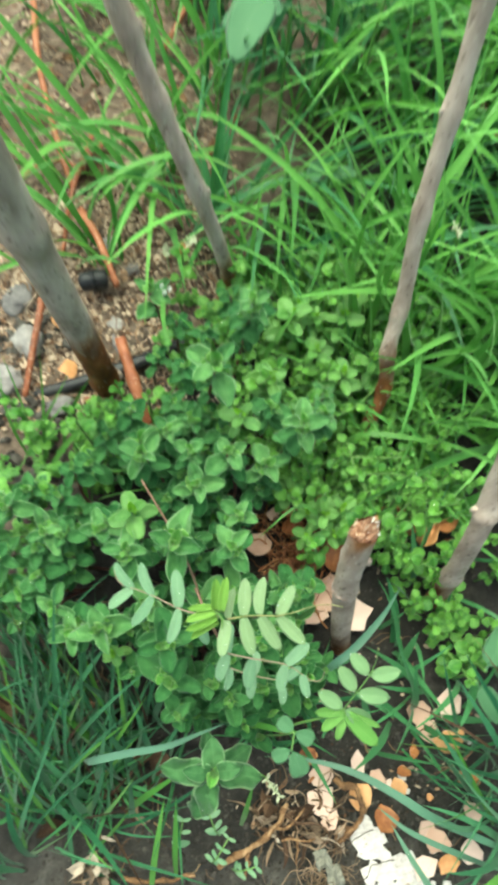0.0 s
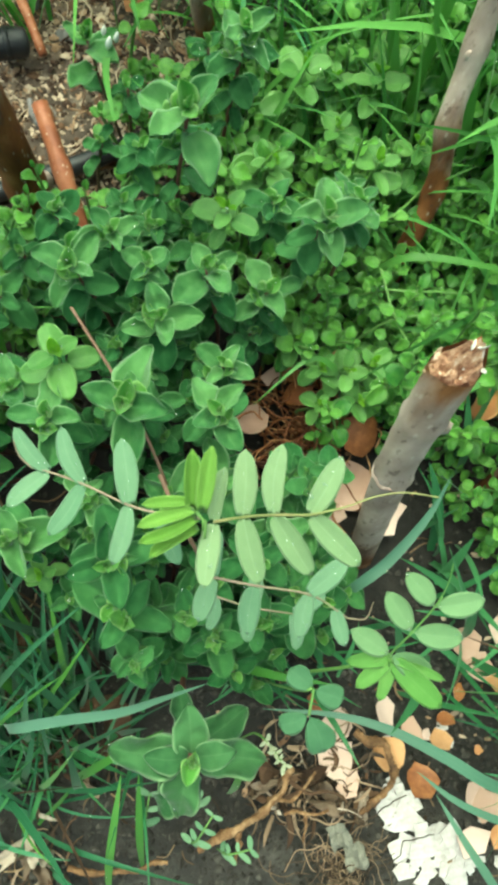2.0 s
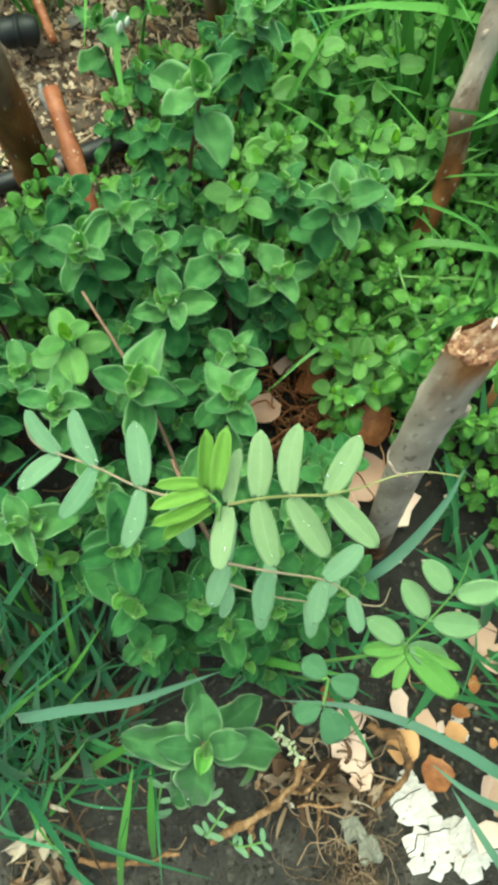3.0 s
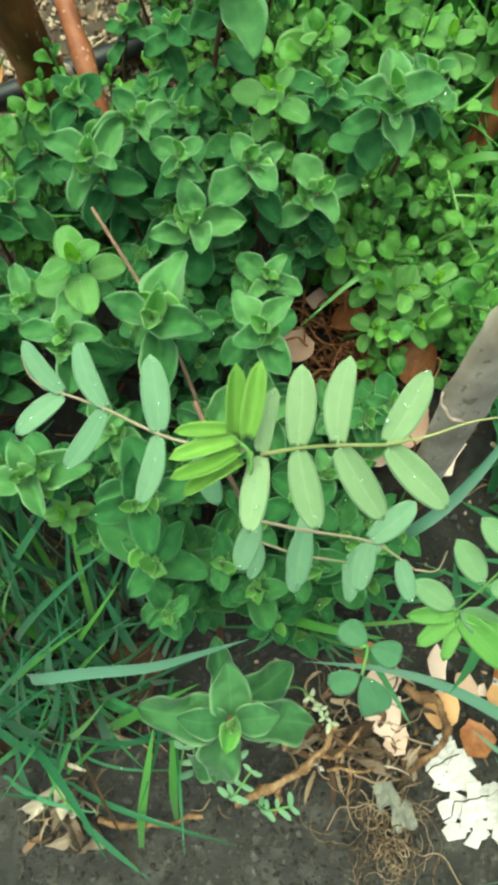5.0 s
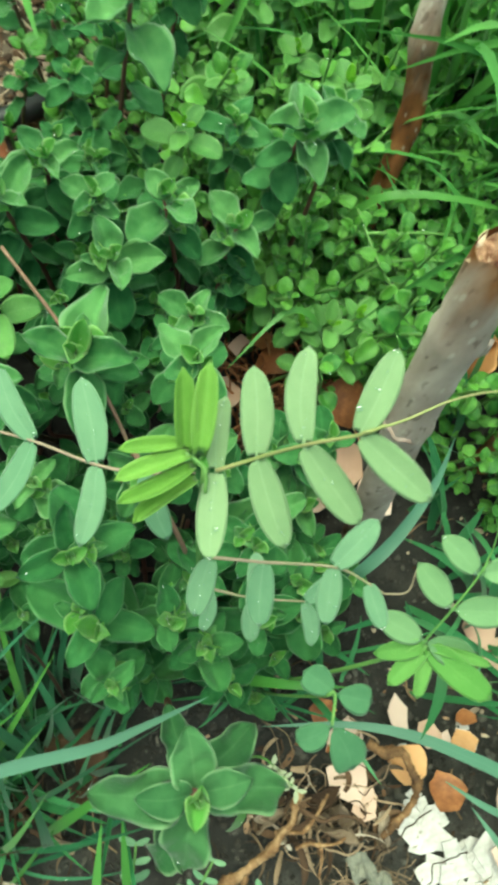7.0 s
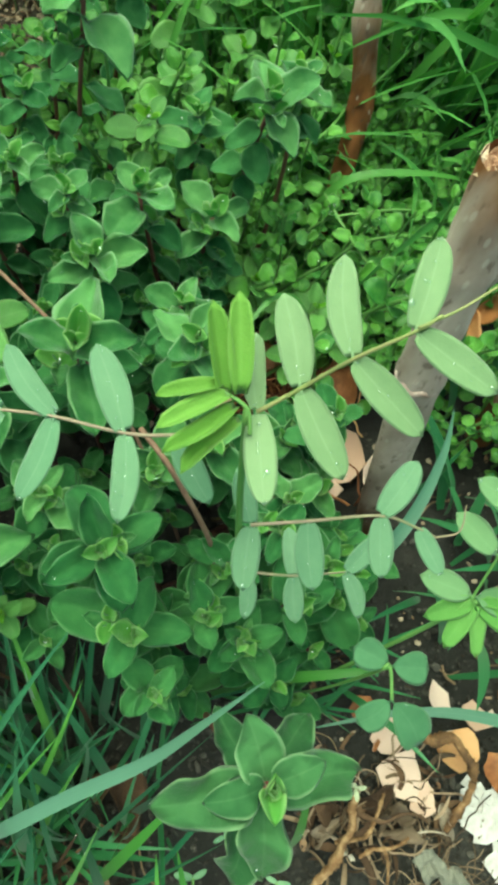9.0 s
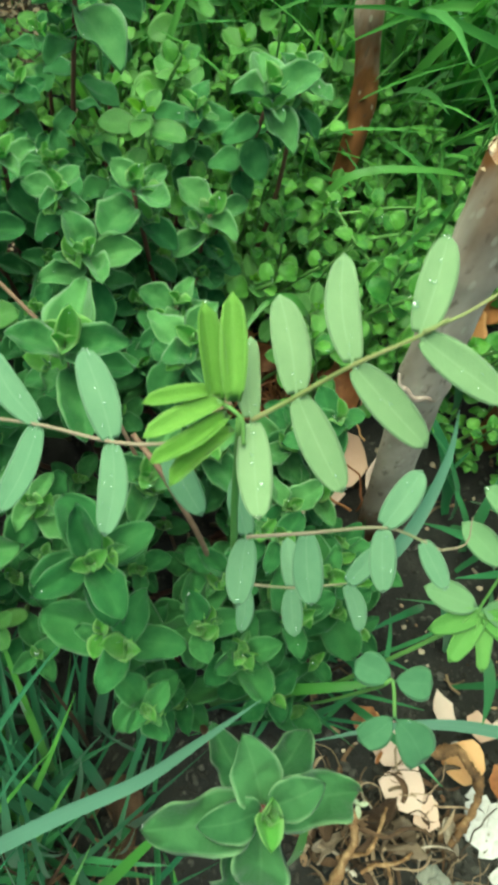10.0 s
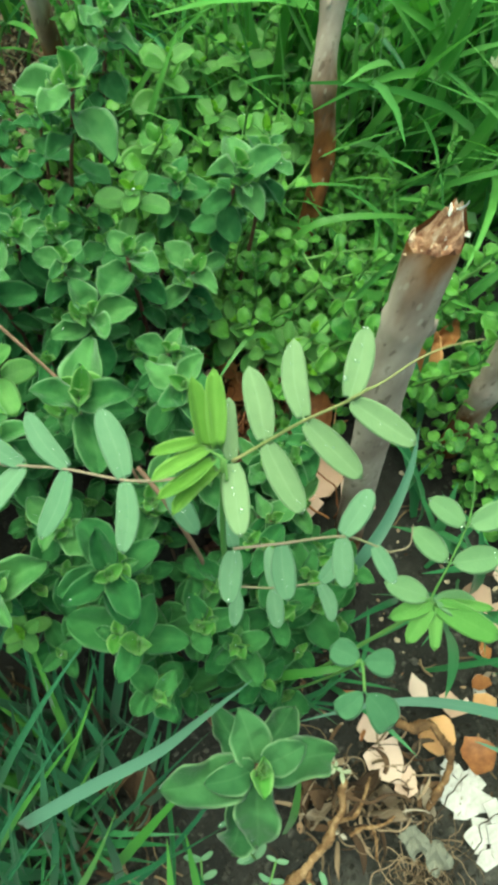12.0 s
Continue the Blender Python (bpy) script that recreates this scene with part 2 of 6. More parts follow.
M_PALE = rough_material("pale_withered_leaf", [(0.09, 0.06, 0.04), (0.28, 0.20, 0.145), (0.54, 0.45, 0.37)], 240, 0.85, 260, 0.6, 0.0006, by="object", spread=0.4)
M_SPIKE = rough_material("grass_seed", [(0.30, 0.36, 0.20), (0.48, 0.50, 0.34), (0.66, 0.65, 0.52)], 200, 0.7, 500, 0.5, 0.0004)


def speckled_material():
    """Smooth red-brown bark with pale lenticels."""
    m = rough_material("red_brown_twig", [(0.11, 0.034, 0.018), (0.25, 0.080, 0.036), (0.40, 0.16, 0.085)], 70, 0.5, 260, 0.4, 0.0004, stretch=(1, 1, 0.4), by="object", spread=0.2)
    n, l = m.node_tree.nodes, m.node_tree.links
    p = n["Principled BSDF"]
    base = p.inputs["Base Color"].links[0].from_socket
    tc = n.new("ShaderNodeTexCoord")
    vor = n.new("ShaderNodeTexVoronoi")
    vor.inputs["Scale"].default_value = 330
    l.new(tc.outputs["Object"], vor.inputs["Vector"])
    dots = ramp(n, [(0.16, (1, 1, 1)), (0.24, (0, 0, 0))])
    l.new(vor.outputs["Distance"], dots.inputs[0])
    l.new(mixc(n, l, mathn(n, l, 'MULTIPLY', dots.outputs[0], 0.5), base, (0.62, 0.45, 0.33)), p.inputs["Base Color"])
    return m


def bark_material():
    """Grey cane bark, red-brown and wet near the ground, with pale lenticels and long cracks."""
    m, n, l, p = nodes_of("cane_bark")
    tc = n.new("ShaderNodeTexCoord")
    uv = n.new("ShaderNodeUVMap")
    sep = n.new("ShaderNodeSeparateXYZ")
    l.new(uv.outputs[0], sep.inputs[0])
    nz = n.new("ShaderNodeTexNoise")
    nz.inputs["Scale"].default_value, nz.inputs["Detail"].default_value = 90, 7
    mp = n.new("ShaderNodeMapping")
    mp.inputs["Scale"].default_value = (1, 1, 0.35)
    l.new(tc.outputs["Object"], mp.inputs[0])
    l.new(mp.outputs[0], nz.inputs["Vector"])
    grey = ramp(n, [(0.3, (0.275, 0.200, 0.165)), (0.52, (0.44, 0.338, 0.285)), (0.72, (0.60, 0.48, 0.415))])
    l.new(nz.outputs[0], grey.inputs[0])
    brown = ramp(n, [(0.3, (0.09, 0.034, 0.012)), (0.55, (0.21, 0.080, 0.028)), (0.72, (0.34, 0.16, 0.07))])
    l.new(nz.outputs[0], brown.inputs[0])
    low = n.new("ShaderNodeTexNoise")
    low.inputs["Scale"].default_value, low.inputs["Detail"].default_value = 90, 4
    mp2 = n.new("ShaderNodeMapping")
    mp2.inputs["Scale"].default_value = (1, 1, 0.3)
    l.new(tc.outputs["Object"], mp2.inputs[0])
    l.new(mp2.outputs[0], low.inputs["Vector"])
    # the second UV value holds the height along the cane in units of 0.1 m
    edge = mathn(n, l, 'ADD', sep.outputs[1], mathn(n, l, 'MULTIPLY', mathn(n, l, 'SUBTRACT', low.outputs[0], 0.5), 0.9))
    fac = ramp(n, [(0.52, (1, 1, 1)), (0.92, (0, 0, 0))])
    l.new(edge, fac.inputs[0])
    col = mixc(n, l, fac.outputs[0], grey.outputs[0], brown.outputs[0])
    vor = n.new("ShaderNodeTexVoronoi")
    vor.inputs["Scale"].default_value = 260
    l.new(mp.outputs[0], vor.inputs["Vector"])
    dots = ramp(n, [(0.13, (1, 1, 1)), (0.2, (0, 0, 0))])
    l.new(vor.outputs["Distance"], dots.inputs[0])
    col = mixc(n, l, mathn(n, l, 'MULTIPLY', dots.outputs[0], 0.45), col, (0.55, 0.46, 0.38))
    pit = n.new("ShaderNodeTexNoise")
    pit.inputs["Scale"].default_value, pit.inputs["Detail"].default_value = 420, 2
    l.new(mp.outputs[0], pit.inputs["Vector"])
    pits = ramp(n, [(0.60, (0, 0, 0)), (0.70, (1, 1, 1))])
    l.new(pit.outputs[0], pits.inputs[0])
    col = mixc(n, l, mathn(n, l, 'MULTIPLY', pits.outputs[0], 0.55), col, (0.09, 0.055, 0.04))
    l.new(col, p.inputs["Base Color"])
    p.inputs["Roughness"].default_value, p.inputs["Specular IOR Level"].default_value = 0.75, 0.2
    b = n.new("ShaderNodeTexNoise")
    b.inputs["Scale"].default_value, b.inputs["Detail"].default_value = 260, 6
    l.new(mp.outputs[0], b.inputs["Vector"])
    h = mathn(n, l, 'ADD', b.outputs[0], mathn(n, l, 'MULTIPLY', dots.outputs[0], 0.15))
    bp = n.new("ShaderNodeBump")
    bp.inputs["Strength"].default_value, bp.inputs["Distance"].default_value = 0.6, 0.0007
    l.new(h, bp.inputs["Height"])
    l.new(bp.outputs[0], p.inputs["Normal"])
    return m


M_BARK = bark_material()
M_TWIG = speckled_material()


def soil_material():
    m, n, l, p = nodes_of("garden_soil")
    tc = n.new("ShaderNodeTexCoord")
    a = n.new("ShaderNodeTexNoise")
    a.inputs["Scale"].default_value, a.inputs["Detail"].default_value, a.inputs["Roughness"].default_value = 55, 9, 0.7
    l.new(tc.outputs["Object"], a.inputs["Vector"])
    wet = n.new("ShaderNodeTexNoise")
    wet.inputs["Scale"].default_value, wet.inputs["Detail"].default_value = 9, 3
    l.new(tc.outputs["Object"], wet.inputs["Vector"])
    dark = ramp(n, [(0.32, (0.009, 0.007, 0.006)), (0.52, (0.036, 0.031, 0.027)), (0.70, (0.100, 0.090, 0.080))])
    l.new(a.outputs[0], dark.inputs[0])
    # lighter, sandier litter soil further back on the left
    tan = ramp(n, [(0.3, (0.065, 0.040, 0.028)), (0.52, (0.19, 0.13, 0.092)), (0.72, (0.38, 0.29, 0.22))])
    l.new(a.outputs[0], tan.inputs[0])
    sep = n.new("ShaderNodeSeparateXYZ")
    l.new(tc.outputs["Object"], sep.inputs[0])
    side = mathn(n, l, 'SUBTRACT', mathn(n, l, 'MULTIPLY', sep.outputs[1], 5.0), mathn(n, l, 'MULTIPLY', sep.outputs[0], 7.0))
    zone = ramp(n, [(0.0, (0, 0, 0)), (1.0, (1, 1, 1))])
    dist = n.new("ShaderNodeVectorMath")
    dist.operation = 'LENGTH'
    l.new(tc.outputs["Object"], dist.inputs[0])
    zone_at = mathn(n, l, 'ADD', mathn(n, l, 'SUBTRACT', side, 1.9), mathn(n, l, 'MULTIPLY', wet.outputs[0], 0.8))
    l.new(zone_at, zone.inputs[0])
    # damp humus with shade painted in between the plants, a drier crust in front
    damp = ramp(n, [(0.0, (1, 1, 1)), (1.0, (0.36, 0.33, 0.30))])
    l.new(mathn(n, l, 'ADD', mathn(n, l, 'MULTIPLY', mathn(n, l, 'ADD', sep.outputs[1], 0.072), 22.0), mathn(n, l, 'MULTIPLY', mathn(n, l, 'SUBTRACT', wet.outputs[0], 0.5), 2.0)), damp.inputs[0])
    shaded_soil = mixc(n, l, 1.0, dark.outputs[0], damp.outputs[0], 'MULTIPLY')
    col = mixc(n, l, zone.outputs[0], shaded_soil, tan.outputs[0])
    col = mixc(n, l, mathn(n, l, 'MULTIPLY', wet.outputs[0], 0.4), col, (0.03, 0.026, 0.022), 'MIX')
    turf = ramp(n, [(0.3, (0.020, 0.055, 0.010)), (0.55, (0.045, 0.12, 0.022)), (0.75, (0.09, 0.19, 0.045))])
    l.new(a.outputs[0], turf.inputs[0])
    away = ramp(n, [(0.0, (0, 0, 0)), (1.0, (1, 1, 1))])
    l.new(mathn(n, l, 'ADD', mathn(n, l, 'MULTIPLY', mathn(n, l, 'SUBTRACT', dist.outputs['Value'], 0.75), 2.0), mathn(n, l, 'MULTIPLY', mathn(n, l, 'SUBTRACT', wet.outputs[0], 0.5), 1.2)), away.inputs[0])
    col = mixc(n, l, away.outputs[0], col, turf.outputs[0])
    vor = n.new("ShaderNodeTexVoronoi")
    vor.inputs["Scale"].default_value = 170
    l.new(tc.outputs["Object"], vor.inputs["Vector"])
    specks = ramp(n, [(0.05, (1, 1, 1)), (0.09, (0, 0, 0))])
    l.new(vor.outputs["Distance"], specks.inputs[0])
    col = mixc(n, l, mathn(n, l, 'MULTIPLY', specks.outputs[0], 0.12), col, (0.42, 0.38, 0.33))
    l.new(col, p.inputs["Base Color"])
    p.inputs["Roughness"].default_value = 0.8
    b = n.new("ShaderNodeTexNoise")
    b.inputs["Scale"].default_value, b.inputs["Detail"].default_value, b.inputs["Roughness"].default_value = 150, 10, 0.75
    l.new(tc.outputs["Object"], b.inputs["Vector"])
    bp = n.new("ShaderNodeBump")
    bp.inputs["Strength"].default_value, bp.inputs["Distance"].default_value = 1.0, 0.003
    l.new(b.outputs[0], bp.inputs["Height"])
    l.new(bp.outputs[0], p.inputs["Normal"])
    return m


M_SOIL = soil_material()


# ---- mesh tools ----
def mesh_data(name, verts, faces, mats, uvs=None, face_mats=None, smooth=True, sharp=0):
    me = bpy.data.meshes.new(name)
    me.from_pydata([tuple(v) for v in verts], [], faces)
    for m in (mats if isinstance(mats, (list, tuple)) else [mats]):
        me.materials.append(m)
    if uvs is not None:
        lay = me.uv_layers.new(name="UVMap")
        idx = np.empty(len(me.loops), dtype=np.int32)
        me.loops.foreach_get("vertex_index", idx)
        lay.data.foreach_set("uv", np.asarray(uvs, dtype=np.float32)[idx].ravel())
    if face_mats is not None:
        me.polygons.foreach_set("material_index", np.asarray(face_mats, dtype=np.int32))
    if smooth:
        me.polygons.foreach_set("use_smooth", np.ones(len(me.polygons), dtype=bool))
    me.update()
    if sharp:
        me.set_sharp_from_angle(angle=radians(sharp))
    return me


def part(name, data, parent, m=None, label=""):
    """Links a mesh as one part under a thing or under a part."""
    ob = new(name, data)
    ob.parent = parent
    if m is not None:
        ob.matrix_basis = m
    if label:
        ob["label"] = label
    return ob


def thing(name, base, label, category, group=""):
    ob = new(name)
    ob.empty_display_size = 0.01
    ob.location = base
    return tagged(ob, label, category, group)


def aim(at, az, el, scale, roll=0.0, wide=1.0):
    """A leaf's pose: base at a place, pointing along azimuth and elevation (degrees), upper face up."""
    a, e = radians(az), radians(el)
    y = Vector((math.cos(a) * math.cos(e), math.sin(a) * math.cos(e), math.sin(e)))
    z = Vector((-math.cos(a) * math.sin(e), -math.sin(a) * math.sin(e), math.cos(e)))
    x = y.cross(z)
    r = Matrix((x, y, z)).transposed().to_4x4() @ Matrix.Rotation(radians(roll), 4, 'Y')
    return Matrix.Translation(at) @ r @ Matrix.Diagonal((scale * wide, scale, scale, 1))


def leaf_sheet(profile, width, fold=0.12, droop=0.12, cup=0.0, wave=0.02, thick=0.014, nl=9, nw=4, seed=0, petiole=0.0, quilt=0.0, edge=0.0, crease=1.3, point=0.0):
    """Closed thin leaf of unit length along +y: outline profile(s), folded on its midrib, drooping, with a wavy margin."""
    r = random.Random(seed)
    ph, ph2 = r.uniform(0, 6.28), r.uniform(0, 6.28)
    skew = r.uniform(-0.06, 0.06)
    verts, uvs, top = [], [], []
    for i in range(nl + 1):
        s = i / nl
        w = width * 0.5 * profile(s)
        wl = w * (1 + edge * noise.noise((s * 4.0, seed * 2.3, 0.7)))
        wr = w * (1 + edge * noise.noise((s * 4.0, seed * 2.3, 5.7)))
        row = []
        for j in range(2 * nw + 1):
            u = j / nw - 1
            x = u * (wl if u < 0 else wr) + skew * math.sin(3.14 * s)
            y = petiole + s * (1 - petiole) + (point if i == nl else 0.0)
            z = fold * abs(u) ** crease * w * 2 - droop * s * s + cup * math.sin(3.14 * s)
            z += wave * abs(u) ** 2 * math.sin(s * 9 + ph + u * 1.5) + 0.5 * wave * math.sin(s * 5 + ph2) * u
            z += quilt * (noise.noise((x * 3 + seed * 3.7, y * 3, seed * 1.3)) + 0.35 * noise.noise((x * 9 + seed * 3.7, y * 9, seed * 1.3)))
            row.append(len(verts))
            verts.append((x, y, z))
            uvs.append((u * 0.5 + 0.5, s))
        top.append(row)
    low = []
    for i, row in enumerate(top):
        lr = []
        for j, k in enumerate(row):
            if i in (0, nl) or j in (0, 2 * nw):
                lr.append(k)
            else:
                x, y, z = verts[k]
                lr.append(len(verts))
                verts.append((x, y, z - thick))
                uvs.append(uvs[k])
        low.append(lr)
    faces = []
    for i in range(nl):
        for j in range(2 * nw):
            faces.append((top[i][j], top[i][j + 1], top[i + 1][j + 1], top[i + 1][j]))
            q = (low[i][j], low[i + 1][j], low[i + 1][j + 1], low[i][j + 1])
            faces.append(q)
    if petiole > 0:
        b = len(verts)
        for y, rad in ((0.0, 0.022), (petiole + 0.04, 0.018)):
            for k in range(5):
                a = k * 6.283 / 5
                verts.append((rad * math.cos(a), y, rad * math.sin(a) - 0.005))
                uvs.append((0.5, 0.1))
        for k in range(5):
            faces.append((b + k, b + (k + 1) % 5, b + 5 + (k + 1) % 5, b + 5 + k))
    return verts, faces, uvs


def ovate(s):
    return 1.02 * (max(s, 0) ** 0.5) * (max(1 - s, 0) ** 0.72) * 1.75 + 0.02 * (1 - s)


def blunt(s):
    return 1.86 * (max(s, 0) ** 0.50) * (max(1 - s, 0) ** 0.64) if s < 1 else 0.0


def elliptic(s):
    return max(math.sin(math.pi * min(max(s, 0.0), 1.0)), 0.0) ** 0.62


def rounded(s):
    return 1.0 * (max(s, 0) ** 0.5) * (max(1 - s, 0) ** 0.6) * 1.95


def obovate(s):
    return 1.9 * (max(s, 0) ** 0.72) * (max(1 - s, 0) ** 0.42)


def oblong_tip(s):
    return max(math.sin(math.pi * (0.05 + 0.95 * s) ** 1.04), 0) ** 0.37 if s < 1 else 0.0


def leaf_set(name, n, mat, profile, width, **kw):
    out = []
    for i in range(n):
        r = random.Random(hash_of(name) + i)
        k = dict(kw)
        k["droop"] = kw.get("droop", 0.12) * r.uniform(0.4, 1.7)
        k["fold"] = kw.get("fold", 0.12) * r.uniform(0.5, 1.5)
        v, f, uv = leaf_sheet(profile, width * r.uniform(0.9, 1.1), seed=hash_of(name) + i, **k)
        out.append(mesh_data(name, v, f, mat, uv))
    return out


def hash_of(s):
    return sum((i + 1) * ord(c) for i, c in enumerate(s))


def spline(points, steps=6):
    """Catmull-Rom through the points."""
    p = [Vector(q) for q in points]
    p = [p[0] * 2 - p[1]] + p + [p[-1] * 2 - p[-2]]
    out = []
    for i in range(1, len(p) - 2):
        a, b, c, d = p[i - 1], p[i], p[i + 1], p[i + 2]
        for k in range(steps):
            t = k / steps
            out.append(0.5 * ((2 * b) + (c - a) * t + (2 * a - 5 * b + 4 * c - d) * t * t + (3 * b - a - 3 * c + d) * t ** 3))
    out.append(p[-2])
    return out


def tube(points, radius, sides=8, close=True, rough=0.0, seed=0, uv_height=False):
    """A tube along points; radius a number or a function of 0..1."""
    r = random.Random(seed)
    n = len(points)
    verts, faces, uvs = [], [], []
    up = Vector((0.31, 0.87, 0.37))
    length = 0.0
    for i, q in enumerate(points):
        d = (points[min(i + 1, n - 1)] - points[max(i - 1, 0)]).normalized()
        if i:
            length += (q - points[i - 1]).length
        x = d.cross(up)
        if x.length < 0.1:
            x = d.cross(Vector((1, 0, 0)))
        x.normalize()
        y = x.cross(d)
        rad = radius(i / (n - 1)) if callable(radius) else radius
        for k in range(sides):
            a = 6.28319 * k / sides
            rr = rad * (1 + rough * r.uniform(-1, 1))
            verts.append(q + (x * math.cos(a) + y * math.sin(a)) * rr)
            uvs.append((k / sides, q.z * 10.0 if uv_height else length * 10))
    for i in range(n - 1):
        for k in range(sides):
            a, b = i * sides + k, i * sides + (k + 1) % sides
            faces.append((a, b, b + sides, a + sides))
    if close:
        faces.append(tuple(range(sides - 1, -1, -1)))
        faces.append(tuple(range((n - 1) * sides, n * sides)))
    return verts, faces, uvs


def shifted(verts, base):
    b = Vector(base)
    return [Vector(v) - b for v in verts]


# ---- ground ----
def ground_height(x, y):
    h = 0.006 * noise.noise((x * 9, y * 9, 1.3)) + 0.004 * noise.noise((x * 31, y * 31, 4.7)) + 0.0026 * noise.noise((x * 95, y * 95, 8.1)) + 0.0020 * noise.noise((x * 190, y * 190, 2.1))
    far = max(abs(x), abs(y - 0.2)) - 0.8
    if far > 0:
        h += min(far, 40) * 0.05 * noise.noise((x * 0.3, y * 0.3, 0.2))
    return h - 0.006


def ground_axis(lo, hi, step):
    a = list(np.arange(lo, hi + step / 2, step))
    left, right, d = [], [], step
    x0, x1 = a[0], a[-1]
    while x1 < 300:
        d *= 1.22
        x0, x1 = x0 - d, x1 + d
        left.append(x0)
        right.append(x1)
    return left[::-1] + a + right


gx, gy = ground_axis(-0.26, 0.30, 0.0024), ground_axis(-0.16, 0.62, 0.0024)
gv = [(x, y, ground_height(x, y)) for y in gy for x in gx]
nx = len(gx)
gf = [(j * nx + i, j * nx + i + 1, (j + 1) * nx + i + 1, (j + 1) * nx + i) for j in range(len(gy) - 1) for i in range(nx - 1)]
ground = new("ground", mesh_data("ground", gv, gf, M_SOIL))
tagged(ground, "dark damp garden soil, shade painted in between the plants, sandier and littered further back", "soil", kind="structure")


def floor_at(x, y):
    return ground_height(x, y)


# ---- cane stakes ----
TONGUE, HOLLOW = Vector((0.93, 0.30, 0.2)).normalized(), Vector((-0.75, 0.62, 0.2)).normalized()


def torn_height(off, radius):
    """How far the broken end rises or sinks at a place off its axis: a tall tongue on one side, a hollow on the other."""
    q = min(off.length / radius, 1.2)
    d = off.normalized() if off.length > 1e-6 else Vector((0, 0, 1))
    t, w = max(0.0, d.dot(TONGUE)), max(0.0, d.dot(HOLLOW))
    h = 0.0085 * t ** 2.4 * min(1.0, q * 1.5) * (1 - 0.45 * max(0.0, q - 0.75) * 4) - 0.0075 * w * (1 - 0.6 * q) - 0.002 * (1 - q)
    p = off * 420
    return h + 0.0026 * noise.noise((p.x, p.y, 2.2)) + 0.0018 * noise.noise((p.x * 2.6, p.y * 2.6, 7.2))


def torn_wood(th, top, ax, radius):
    """Splintered wood that fills a snapped cane, with torn fibres standing on it."""
    base = th.location
    r = random.Random(11)
    sx = ax.cross(Vector((0, 1, 0))).normalized()
    sy = ax.cross(sx)
    na, nr = 26, 7
    v, f = [top + ax * torn_height(Vector((0, 0, 0)), radius) - base], []
    for i in range(1, nr + 1):
        for k in range(na):
            a = 6.28319 * k / na
            off = (sx * math.cos(a) + sy * math.sin(a)) * radius * 0.97 * i / nr
            v.append(top + off + ax * (torn_height(off, radius) + r.uniform(-0.0005, 0.0005) - (0.002 if i == nr else 0.0)) - base)
    for k in range(na):
        f.append((0, 1 + k, 1 + (k + 1) % na))
        for i in range(nr - 1):
            a, b = 1 + i * na + k, 1 + i * na + (k + 1) % na
            f.append((a, a + na, b + na, b))
    part("torn_wood", mesh_data("torn_wood", v, f, M_WOOD, smooth=False), th, label="cream and red-brown splintered wood")
    for i in range(22):
        a, q = r.uniform(0, 6.28), radius * math.sqrt(r.uniform(0.1, 1)) * 0.95
        off = (sx * math.cos(a) + sy * math.sin(a)) * q
        foot = top + off + ax * (torn_height(off, radius) - 0.002)
        high = r.uniform(0.0014, 0.0028) + 0.0008 * max(0.0, off.normalized().dot(TONGUE))
        tip = foot + ax * high + Vector((r.uniform(-1, 1), r.uniform(-1, 1), 0)) * 0.0016
        w = r.uniform(0.0008, 0.0014) if i % 2 == 0 else r.uniform(0.0003, 0.0007)
        d = Vector((r.uniform(-1, 1), r.uniform(-1, 1), 0.2)).normalized()
        e = ax.cross(d).normalized()
        v = [foot + d * w, foot + e * w * 0.6, foot - d * w, foot - e * w * 0.6, tip + d * w * 0.6 - ax * r.uniform(0, 0.002), tip + e * w * 0.3, tip - d * w * 0.5 - ax * r.uniform(0, 0.002)]
        f = [(0, 1, 5, 4), (1, 2, 6, 5), (2, 3, 6), (3, 0, 4, 6), (4, 5, 6)]
        part("splinter", mesh_data("splinter", [x - base for x in v], f, M_FIBRE_RED if i % 5 == 0 else M_FIBRE_PALE, smooth=False), th, label="" if i else "pale torn wood fibre")


def node_collar(th, pts, at, radius, base):
    """A pale swollen ridge round the cane where a leaf once sat, broken on one side."""
    i = int(at * (len(pts) - 1))
    c, ax = pts[i], (pts[i + 1] - pts[i - 1]).normalized()
    sx = ax.cross(Vector((0, 1, 0))).normalized()
    sy = ax.cross(sx)
    n, ring, v, f = 22, 6, [], []
    for k in range(n + 1):
        a = radians(150 + 138 * k / n)
        d = -sx * math.cos(a) - sy * math.sin(a)
        swell = math.sin(math.pi * k / n) ** 0.4 * (1 + 0.35 * noise.noise((k * 0.6, 1.7, 0.3)))
        mid = c + d * radius * 0.93 + ax * (0.0007 * math.sin(k * 0.9) + 0.0005 * noise.noise((k * 0.5, 4.1, 2.0)))
        for j in range(ring):
            b = 6.28319 * j / ring
            v.append(mid + (d * math.cos(b) * 0.0009 + ax * math.sin(b) * 0.0017) * swell)
    for k in range(n):
        for j in range(ring):
            p, q = k * ring + j, k * ring + (j + 1) % ring
            f.append((p, q, q + ring, p + ring))
    f += [tuple(range(ring)), tuple(range(n * ring, (n + 1) * ring))]
    part("node_collar", mesh_data("node_collar", shifted(v, base), f, M_NODE), th, label="pale pinkish ridge of bark")


